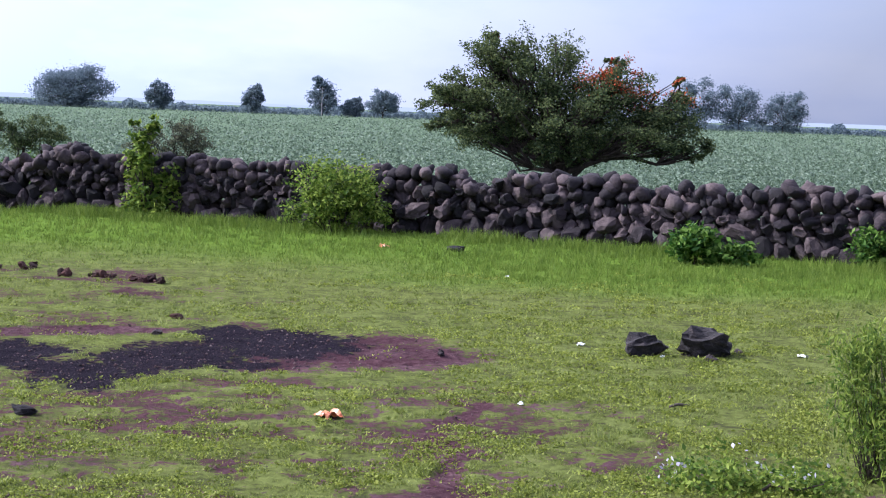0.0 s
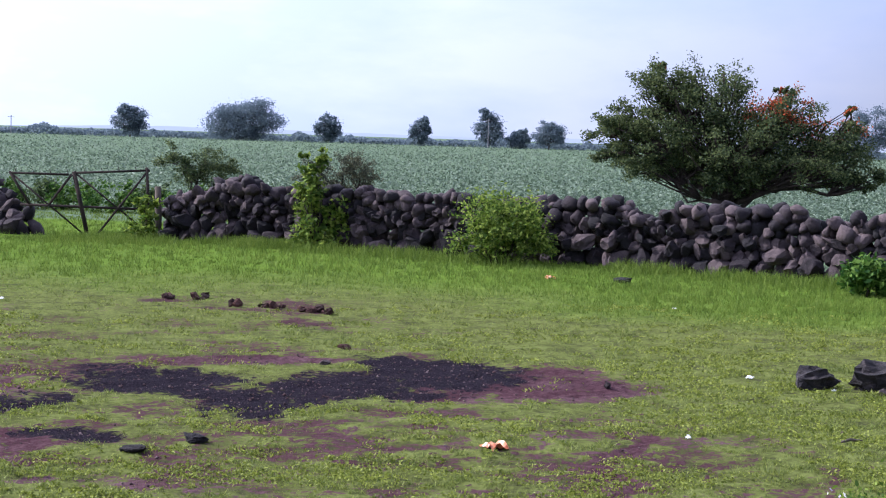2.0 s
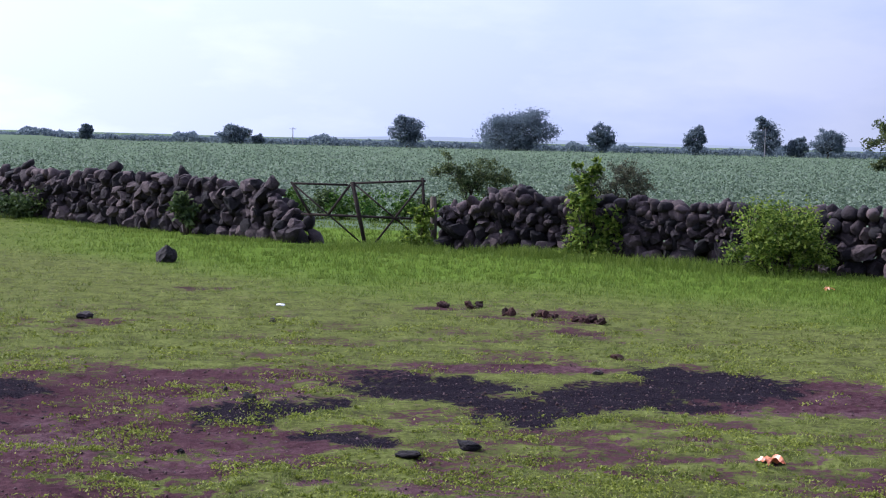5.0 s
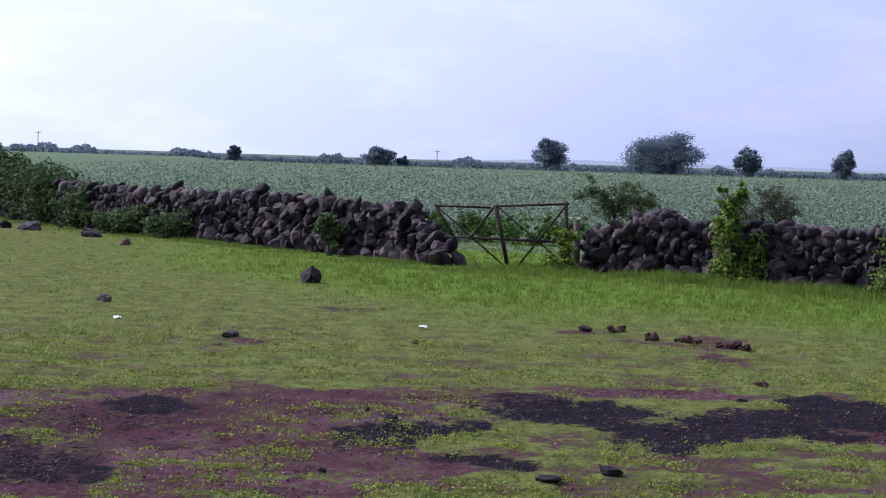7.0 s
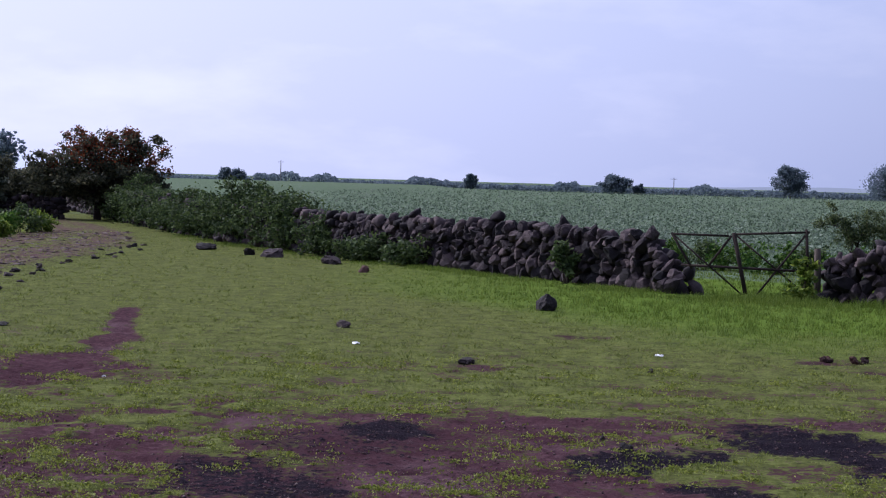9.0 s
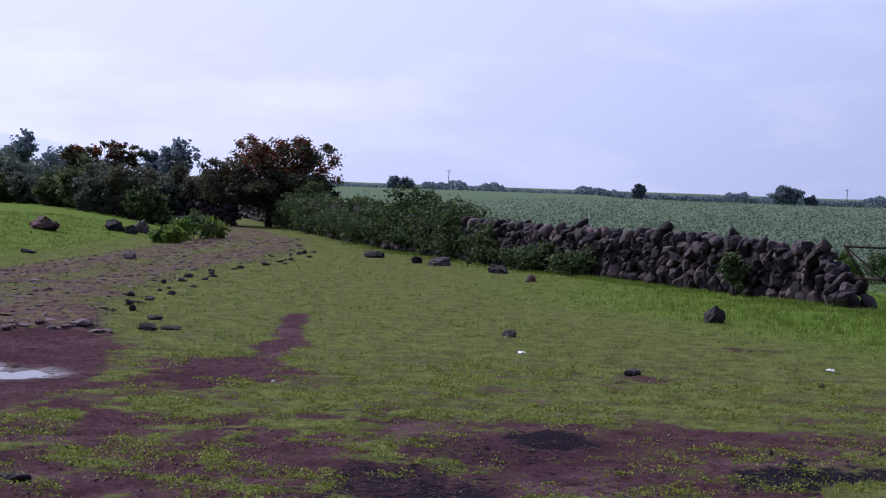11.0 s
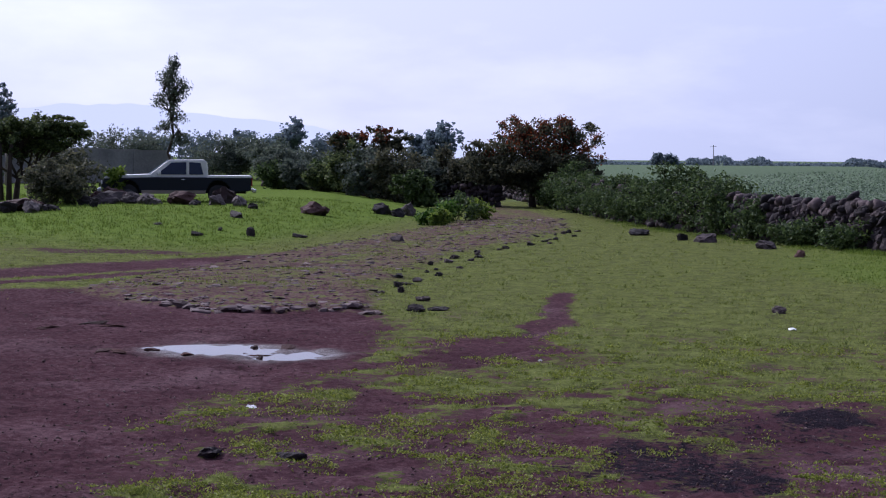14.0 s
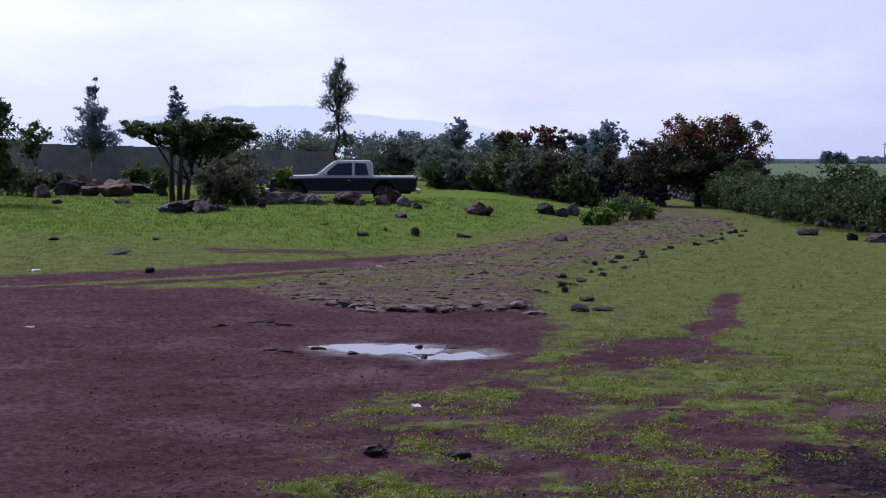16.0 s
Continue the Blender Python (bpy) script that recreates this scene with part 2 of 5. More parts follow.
DIRT_TOP_X, DIRT_TOP_Y = [-60, -30, -19.6, -17.4, -15.1, -9], [8, 17.5, 22.4, 23.2, 24.6, 26]
# bare places in the grass: centre, half-axes, turn in degrees, ash share
ASH_AND_EARTH = [
    (4.9, 15.0, 0.83, 0.91, -11, 1), (2.8, 13.6, 0.53, 0.89, -11, 1), (2.2, 14.8, 0.76, 0.76, -19, 1), (3.7, 14.3, 0.62, 0.84, -11, 0.9), (0.7, 13.6, 0.49, 0.71, -17, 0.95), (1.2, 12.3, 0.45, 0.28, -11, 0.95),
    (5.7, 14.2, 0.80, 1.06, -17, 0), (3.2, 16.1, 1.18, 0.41, -7, 0), (-0.2, 13.0, 1.13, 1.16, -15, 0.05), (-0.4, 15.3, 1.08, 0.64, -11, 0.15), (4.4, 14.3, 0.63, 0.87, -11, 0.35), (1.9, 15.6, 0.32, 0.38, -11, 0.6),
]
WORN_EARTH = [
    (-1.6, 14.7, 0.38, 0.46, -4, 0.85), (-1.9, 13.8, 0.67, 0.64, -4, 0.4), (-1.9, 11.8, 0.35, 0.48, -4, 0.7), (-0.7, 14.2, 1.28, 1.19, -4, 0.05), (0.1, 12.4, 0.71, 0.67, -4, 0.1), (-1.0, 15.4, 1.53, 0.36, -4, 0.1),
    (-1.7, 14.1, 0.72, 1.24, 13, 0.25), (-2.3, 12.2, 0.72, 0.83, 13, 0.6), (-4.4, 13.3, 0.56, 0.42, 13, 0.1), (-4.1, 11.7, 0.45, 0.59, 13, 0.05), (-5.4, 18.4, 0.84, 1.13, 15, 0), (-5.9, 17.3, 0.61, 0.76, 15, 0.1),
]
BARE_SPOTS = [
    (-6.1, 22.9, 0.28, 1.38, 15, 0), (-6.2, 19.6, 0.83, 0.78, 15, 0), (5.0, 20.9, 0.35, 1.57, -11, 0.1), (4.2, 20.7, 0.67, 0.41, -19, 0.1), (3.4, 21.8, 0.38, 0.45, -11, 0.2), (-0.9, 20.1, 0.40, 0.62, -4, 0.3),
    (0.2, 24.4, 0.42, 0.37, -4, 0.4), (4.7, 19.2, 0.32, 0.94, -4, 0), (3.5, 11.4, 0.54, 0.22, -11, 0), (3.1, 11.9, 0.39, 0.19, -11, 0), (5.0, 10.9, 0.25, 0.47, -11, 0), (2.6, 10.7, 0.23, 0.11, -11, 0),
    (1.2, 11.3, 0.38, 0.14, -11, 0), (5.4, 9.9, 0.10, 0.10, -24, 0), (3.1, 10.8, 0.30, 0.27, -24, 0), (3.9, 12.1, 0.51, 0.15, -24, 0), (-19.3, 33.8, 2.4, 1.2, 24, 0.3), (-14.0, 31.2, 2.80, 1.40, 18, 0.1),
]
PATCHES = ASH_AND_EARTH + WORN_EARTH + BARE_SPOTS
TRAILS = [([(3.7, 8.2), (4.0, 8.9), (4.45, 9.9), (4.75, 10.7), (5.45, 11.5)], 0.12), ([(-6.6, 16.6), (-5.9, 17.7), (-5.55, 19.6), (-6.0, 22.8), (-7.0, 27.0)], 0.24),
          ([(-22.0, 20.5), (-19.2, 24.2), (-17.7, 28), (-16.5, 31.5), (-15.2, 34.5)], 1.25), ([(-20.0, 19.5), (-17.0, 24.3), (-15.8, 27.5), (-14.9, 31)], 0.4)]


def along(pts, x, y):
    """Distance of arrays x, y from a polyline."""
    best = np.full(np.shape(x), 1e9)
    for (ax, ay), (bx, by) in zip(pts, pts[1:]):
        dx, dy = bx - ax, by - ay
        t = np.clip(((x - ax) * dx + (y - ay) * dy) / (dx * dx + dy * dy), 0, 1)
        best = np.minimum(best, np.hypot(x - ax - t * dx, y - ay - t * dy))
    return best


WALL_LINE = WALL_EAST + WALL_WEST


def beyond_wall(x, y):
    """1 behind the wall's line, where the crop grows."""
    pts = sorted(WALL_LINE)
    xs, ys = [p[0] for p in pts], [p[1] for p in pts]
    edge = np.interp(x, xs, ys)
    edge = np.where(x < xs[0], ys[0] + (xs[0] - x) * 2.1, edge)
    edge = np.where(x > xs[-1], ys[-1] - (x - xs[-1]) * 1.4, edge)
    return y - edge


def on_road(x, y):
    l, r = np.interp(y, ROAD_L_Y, ROAD_L_X), np.interp(y, ROAD_R_Y, ROAD_R_X)
    inside = np.minimum(x - l, r - x)
    return np.where(y > 22.4 + 0.35 * np.sin(x * 1.9), inside, -1.0)


def lane_grass(x, y):
    """1 along the grassy middle and sides of the track, 0 in its ruts."""
    left, right = np.interp(y, ROAD_L_Y, ROAD_L_X), np.interp(y, ROAD_R_Y, ROAD_R_X)
    lane = (x - left) / (right - left)
    strip = np.exp(-((lane - 0.5) / 0.13) ** 2) + np.exp(-((lane - 1.0) / 0.12) ** 2) + np.exp(-(lane / 0.12) ** 2)
    return np.clip(strip, 0, 1) * sstep(24, 27, y)


def bareness(x, y):
    """How bare the ground is (0 to 1) and how much of it is ash."""
    wx = (fbm(x * 1.3, y * 1.3) - 0.5) * 0.9 + (fbm(x * 6, y * 4, 2) - 0.5) * 0.55
    wy = (fbm(x * 1.3 + 40, y * 1.3 + 9) - 0.5) * 0.9 + (fbm(x * 6 + 13, y * 4, 2) - 0.5) * 0.55
    bare, ash = np.zeros(np.shape(x)), np.zeros(np.shape(x))
    mottle = sstep(0.50, 0.60, fbm(x * 4.6 + 51, y * 3.8, 3))
    for k, (cx, cy, rx, ry, turn, dark) in enumerate(PATCHES):
        spot = k >= len(PATCHES) - len(BARE_SPOTS) + 2
        c, s = math.cos(radians(turn)), math.sin(radians(turn))
        reach = min(1.0, ry * 1.6)
        dx, dy = x - cx + wx * reach, y - cy + wy * reach
        ry = ry * (0.6 if spot else 1.0)
        d = np.hypot((dx * c + dy * s) / rx, (dy * c - dx * s) / ry)
        f = 1 - sstep(0.7, 1.35, d)
        f = f * (0.72 if spot else 1.0)
        bare = np.maximum(bare, f * (1 - (0.2 if dark > 0.5 else 0.4) * mottle))
        ash = np.maximum(ash, f * dark)
    for pts, half in TRAILS:
        d = along(pts, x + wx * 0.4, y + wy * 0.4) / half
        bare = np.maximum(bare, (1 - sstep(0.6, 1.2, d)) * 0.95)
    xb = np.interp(y, DIRT_Y, DIRT_X)
    yt = np.interp(x, DIRT_TOP_X, DIRT_TOP_Y)
    dirt = sstep(-0.45, 0.3, xb - x + wx) * sstep(-0.6, 0.5, yt - y + wy * 2)
    bare = np.maximum(bare, dirt)
    # worn half-grassed ground beside the track
    worn = sstep(3.2, 0.6, np.hypot((x + 4.2) / 1.5, (y - 11.0) / 1.3)) * 0.95 * sstep(0.48, 0.58, fbm(x * 2.6 + 3, y * 1.9))
    worn = np.maximum(worn, 0.6 * sstep(32, 12, y) * sstep(0.54, 0.67, fbm(x * 1.6 + 31, y * 2.4)) * sstep(7.5, 5.0, x))
    worn = np.maximum(worn, 0.9 * sstep(15, 12.8, y) * sstep(1.2, -1.2, x) * sstep(0.51, 0.60, fbm(x * 3.0 + 61, y * 2.0)))
    worn = np.maximum(worn, 0.6 * sstep(17, 10, y) * sstep(0.60, 0.68, fbm(x * 5.5 + 8, y * 4.4, 3)) * sstep(8.5, 5.5, x))
    tufty = sstep(17.8, 15.0, y) * sstep(3.5, 0.5, x) * sstep(-8.5, -6.0, x)
    worn = np.maximum(worn, 0.95 * tufty * sstep(0.42, 0.51, fbm(x * 1.5 + 21, y * 1.5 + 4)) * (1 - 0.4 * mottle))
    bare = np.maximum(bare, worn) * sstep(4.0, 6.5, np.hypot(x, y))
    return bare, ash


def meadow(x, y):
    """Where the grass before the wall stands longer and greener (0 to 1)."""
    lush = sstep(-13.5, -6.0, beyond_wall(x, y) + 5 * (fbm(x * 0.35 + 2, y * 0.35) - 0.5)) * sstep(-7, 1.5, x)
    bank = 0.8 * sstep(31, 40, y) * sstep(0.5, 3.0, np.interp(y, ROAD_L_Y, ROAD_L_X) - x)
    return np.maximum(lush * sstep(15.5, 19, y), bank) * sstep(0.62, 0.45, bareness(x, y)[0])


def rise(x, y):
    """The bank that the truck stands on."""
    bank = 0.58 * sstep(27, 50, y) * sstep(0.0, 7.0, np.interp(y, ROAD_L_Y, ROAD_L_X) - x - 0.4)
    return bank + 0.3 * sstep(60, 110, y) * sstep(-5, -30, x)


PUDDLES = [(-8.75, 17.8, 0.62, 0.56), (-7.68, 17.5, 0.40, 0.52)]


def ground_z(x, y):
    x, y = np.asarray(x, float), np.asarray(y, float)
    near = sstep(90, 30, np.hypot(x, y))
    z = rise(x, y) + near * (0.05 * (fbm(x * 0.5, y * 0.5) - 0.5) + 0.022 * (fbm(x * 3.1, y * 3.1, 3) - 0.5))
    bare, ash = bareness(x, y)
    z = z - 0.02 * bare * near + bare * near * (0.085 * (fbm(x * 5.0 + 9, y * 5.0, 3) - 0.5))
    hollow = sstep(3.2, 0.5, np.hypot((x + 9.5) / 1.5, (y - 19.5) / 1.6))
    z = z - 0.05 * hollow
    for cx, cy, rx, ry in PUDDLES:
        z = z - 0.05 * (1 - sstep(0.55, 1.3, np.hypot((x - cx) / rx, (y - cy) / ry) + 0.9 * (fbm(x * 4, y * 4) - 0.5)))
    road = on_road(x, y)
    z = z + 0.05 * sstep(0.0, 0.3, road) * near
    return z


def gz(x, y):
    return float(ground_z(np.array([x]), np.array([y]))[0])


def axis(stops):
    """Grid lines from (start, step) pairs; the last start is the end."""
    got = []
    for (a, s), (b, _) in zip(stops, stops[1:]):
        got += list(np.arange(a, b - s * 0.5, s))
    return np.array(got + [stops[-1][0]])


def build_ground():
    gx = axis([(-4000, 600), (-1000, 150), (-400, 40), (-80, 4), (-32, 0.5), (-20, 0.14), (-10, 0.085), (8, 0.12), (14, 0.5), (40, 6), (100, 40), (400, 150), (1000, 600), (4000, 0)])
    gy = axis([(-4000, 600), (-1000, 150), (-400, 40), (-40, 4), (4, 0.5), (7.5, 0.06), (20, 0.11), (31, 0.25), (46, 0.8), (80, 4), (120, 20), (440, 60), (1000, 400), (4400, 0)])
    x, y = np.meshgrid(gx, gy)
    z = ground_z(x, y)
    nx, ny = len(gx), len(gy)
    i = np.arange(nx * ny).reshape(ny, nx)
    faces = np.stack([i[:-1, :-1], i[:-1, 1:], i[1:, 1:], i[1:, :-1]], -1).reshape(-1, 4)
    ob = sheet_object("ground", np.stack([x, y, z], -1).reshape(-1, 3), faces, M_GROUND, smooth=True)
    bare, ash = bareness(x, y)
    wet = np.zeros(x.shape)
    for cx, cy, rx, ry in PUDDLES:
        wet = np.maximum(wet, 1 - sstep(1.0, 1.9, np.hypot((x - cx) / rx, (y - cy) / ry)))
    field = sstep(0.0, 1.0, beyond_wall(x, y) - 6 * (abs(x - 4.6) < 3.5))
    for key, v in (("bare", bare), ("ash", ash), ("wet", wet), ("field", field), ("road", sstep(-0.2, 0.3, on_road(x, y)) * (1 - lane_grass(x, y) * sstep(0.36, 0.56, fbm(x * 1.6 + 7, y * 1.1)))), ("meadow", meadow(x, y))):
        at = ob.data.attributes.new(key, "FLOAT", "POINT")
        at.data.foreach_set("value", v.astype(np.float32).ravel())
    return tagged(ob, "green pasture with bare red earth and ash patches", "ground", kind="structure")


def ground_material():
    m = bpy.data.materials.new("pasture_ground")
    m.use_nodes = True
    n, l = m.node_tree.nodes, m.node_tree.links
    b = n["Principled BSDF"]
    tc = n.new("ShaderNodeTexCoord")

    def tex(scale, detail=6.0, rough=0.6):
        q = n.new("ShaderNodeTexNoise")
        q.inputs["Scale"].default_value, q.inputs["Detail"].default_value, q.inputs["Roughness"].default_value = scale, detail, rough
        l.new(tc.outputs["Object"], q.inputs["Vector"])
        return q.outputs["Fac"]

    def ramp(fac, stops):
        cr = n.new("ShaderNodeValToRGB")
        e = cr.color_ramp.elements
        while len(e) < len(stops):
            e.new(0.5)
        for k, (p, c) in enumerate(stops):
            e[k].position, e[k].color = p, (*c, 1)
        l.new(fac, cr.inputs["Fac"])
        return cr.outputs["Color"]

    def math_node(op, a, c):
        q = n.new("ShaderNodeMath")
        q.operation = op
        for s, v in zip(q.inputs, (a, c)):
            if isinstance(v, float):
                s.default_value = v
            else:
                l.new(v, s)
        return q.outputs["Value"]

    def attr(name):
        q = n.new("ShaderNodeAttribute")
        q.attribute_name = name
        return q.outputs["Fac"]

    def blend(fac, a, c):
        q = n.new("ShaderNodeMix")
        q.data_type = "RGBA"
        l.new(fac, q.inputs["Factor"])
        l.new(a, q.inputs["A"])
        l.new(c, q.inputs["B"])
        return q.outputs["Result"]

    def edge(value, grain, soft=0.12, middle=0.5):
        v = math_node("ADD", value, math_node("MULTIPLY", math_node("SUBTRACT", grain, 0.5), 2.6))
        q = n.new("ShaderNodeMapRange")
        q.interpolation_type = "SMOOTHSTEP"
        q.inputs["From Min"].default_value, q.inputs["From Max"].default_value = middle - soft, middle + soft
        l.new(v, q.inputs["Value"])
        return q.outputs["Result"]

    big, mid, fine, grit = tex(0.8), tex(3.0), tex(14.0), tex(60.0, 4.0, 0.7)
    mixed = math_node("ADD", math_node("MULTIPLY", mid, 0.45), math_node("MULTIPLY", fine, 0.55))
    turf = ramp(mixed, [(0.39, (0.042, 0.042, 0.020)), (0.48, (0.078, 0.090, 0.024)), (0.57, (0.122, 0.140, 0.040))])
    turf = blend(attr("meadow"), turf, ramp(mixed, [(0.38, (0.056, 0.092, 0.014)), (0.50, (0.085, 0.138, 0.017)), (0.60, (0.112, 0.165, 0.024))]))
    broad = math_node("ADD", math_node("MULTIPLY", big, 0.5), math_node("MULTIPLY", mixed, 0.5))
    earth = ramp(math_node("ADD", math_node("MULTIPLY", broad, 0.55), math_node("MULTIPLY", fine, 0.45)), [(0.36, (0.021, 0.010, 0.014)), (0.45, (0.043, 0.0195, 0.026)), (0.53, (0.064, 0.030, 0.037)), (0.60, (0.094, 0.051, 0.060)), (0.70, (0.17, 0.115, 0.135))])
    pebbly = ramp(grit, [(0.38, (0.014, 0.007, 0.010)), (0.55, (0.060, 0.025, 0.030)), (0.66, (0.12, 0.062, 0.066)), (0.74, (0.25, 0.19, 0.18))])
    half = n.new("ShaderNodeValue")
    half.outputs[0].default_value = 0.2
    earth = blend(half.outputs[0], earth, pebbly)
    dust = ramp(grit, [(0.35, (0.105, 0.060, 0.070)), (0.65, (0.20, 0.135, 0.15))])
    dusty = n.new("ShaderNodeMapRange")
    dusty.interpolation_type = "SMOOTHSTEP"
    dusty.inputs["From Min"].default_value, dusty.inputs["From Max"].default_value, dusty.inputs["To Max"].default_value = 0.50, 0.68, 0.45
    l.new(math_node("ADD", math_node("MULTIPLY", tex(0.55, 5.0), 0.75), math_node("MULTIPLY", fine, 0.25)), dusty.inputs["Value"])
    earth = blend(dusty.outputs["Result"], earth, dust)
    cinder = ramp(grit, [(0.40, (0.004, 0.0035, 0.006)), (0.52, (0.012, 0.009, 0.014)), (0.62, (0.030, 0.022, 0.030)), (0.74, (0.10, 0.08, 0.09))])
    fieldc = ramp(mid, [(0.3, (0.070, 0.100, 0.060)), (0.7, (0.11, 0.15, 0.092))])
    roadc = ramp(mixed, [(0.40, (0.042, 0.021, 0.025)), (0.46, (0.078, 0.041, 0.046)), (0.51, (0.105, 0.066, 0.064)), (0.56, (0.100, 0.108, 0.036))])
    col = blend(edge(attr("bare"), fine, 0.12, 0.47), turf, earth)
    col = blend(edge(attr("ash"), fine, 0.2), col, cinder)
    col = blend(attr("road"), col, roadc)
    col = blend(attr("field"), col, fieldc)
    dark = n.new("ShaderNodeMix")
    dark.data_type, dark.blend_type = "RGBA", "MULTIPLY"
    l.new(math_node("MULTIPLY", attr("wet"), 0.75), dark.inputs["Factor"])
    l.new(col, dark.inputs["A"])
    dark.inputs["B"].default_value = (0.45, 0.42, 0.45, 1)
    l.new(dark.outputs["Result"], b.inputs["Base Color"])
    wetness = n.new("ShaderNodeMapRange")
    wetness.inputs["To Min"].default_value, wetness.inputs["To Max"].default_value = 0.95, 0.32
    l.new(attr("wet"), wetness.inputs["Value"])
    l.new(wetness.outputs["Result"], b.inputs["Roughness"])
    sheen = n.new("ShaderNodeMapRange")
    sheen.inputs["To Min"].default_value, sheen.inputs["To Max"].default_value = 0.02, 0.3
    l.new(attr("wet"), sheen.inputs["Value"])
    l.new(sheen.outputs["Result"], b.inputs["Specular IOR Level"])
    bp = n.new("ShaderNodeBump")
    bp.inputs["Strength"].default_value, bp.inputs["Distance"].default_value = 0.9, 0.03
    l.new(math_node("ADD", fine, math_node("MULTIPLY", grit, 0.5)), bp.inputs["Height"])
    l.new(bp.outputs["Normal"], b.inputs["Normal"])
    return m


M_GROUND = ground_material()
build_ground()

# water standing in the track's hollow
M_WATER = bpy.data.materials.new("still_water")
M_WATER.use_nodes = True
_b = M_WATER.node_tree.nodes["Principled BSDF"]
_b.inputs["Base Color"].default_value = (0.05, 0.035, 0.035, 1)
_b.inputs["Roughness"].default_value, _b.inputs["IOR"].default_value = 0.03, 1.33


def leaf_quads(centres, size, rng, aspect=2.0, up=0.0, jitter=0.4):
    """Rhombic leaves, one at each centre, turned at random; up pulls them level."""
    n = len(centres)
    s = size * (1 + jitter * (rng.random(n) * 2 - 1))
    a = rng.normal(size=(n, 3))
    a[:, 2] *= 1 - 0.8 * up
    a /= np.linalg.norm(a, axis=1)[:, None] + 1e-9
    b = np.cross(a, rng.normal(size=(n, 3)) + np.array([0, 0, 2.0 * up]))
    b /= np.linalg.norm(b, axis=1)[:, None] + 1e-9
    l, w = a * (s * aspect / 2)[:, None], b * (s / 2)[:, None]
    v = np.stack([centres - l, centres - l * 0.1 + w, centres + l, centres - l * 0.1 - w], 1).reshape(-1, 3)
    return v, np.arange(4 * n).reshape(-1, 4)


def blades(px, py, pz, h, w, rng, lean=0.5):
    """Grass blades: one long triangle each."""
    n = len(px)
    a = rng.random(n) * 2 * np.pi
    d = np.stack([np.cos(a), np.sin(a), np.zeros(n)], 1)
    tip = rng.normal(size=(n, 2)) * lean * h[:, None]
    base = np.stack([px, py, pz - 0.01], 1)
    v = np.stack([base - d * w[:, None] / 2, base + d * w[:, None] / 2, base + np.stack([tip[:, 0], tip[:, 1], h], 1)], 1).reshape(-1, 3)
    return v, np.arange(3 * n).reshape(-1, 3)


def spread(n, x0, x1, y0, y1, power, rng):
    """Points over a strip, denser towards y0."""
    y = (y0 ** (1 - power) + rng.random(n) * (y1 ** (1 - power) - y0 ** (1 - power))) ** (1 / (1 - power))
    u = rng.random(n)
    return (x0 + u * (x1 - x0)) * y, y


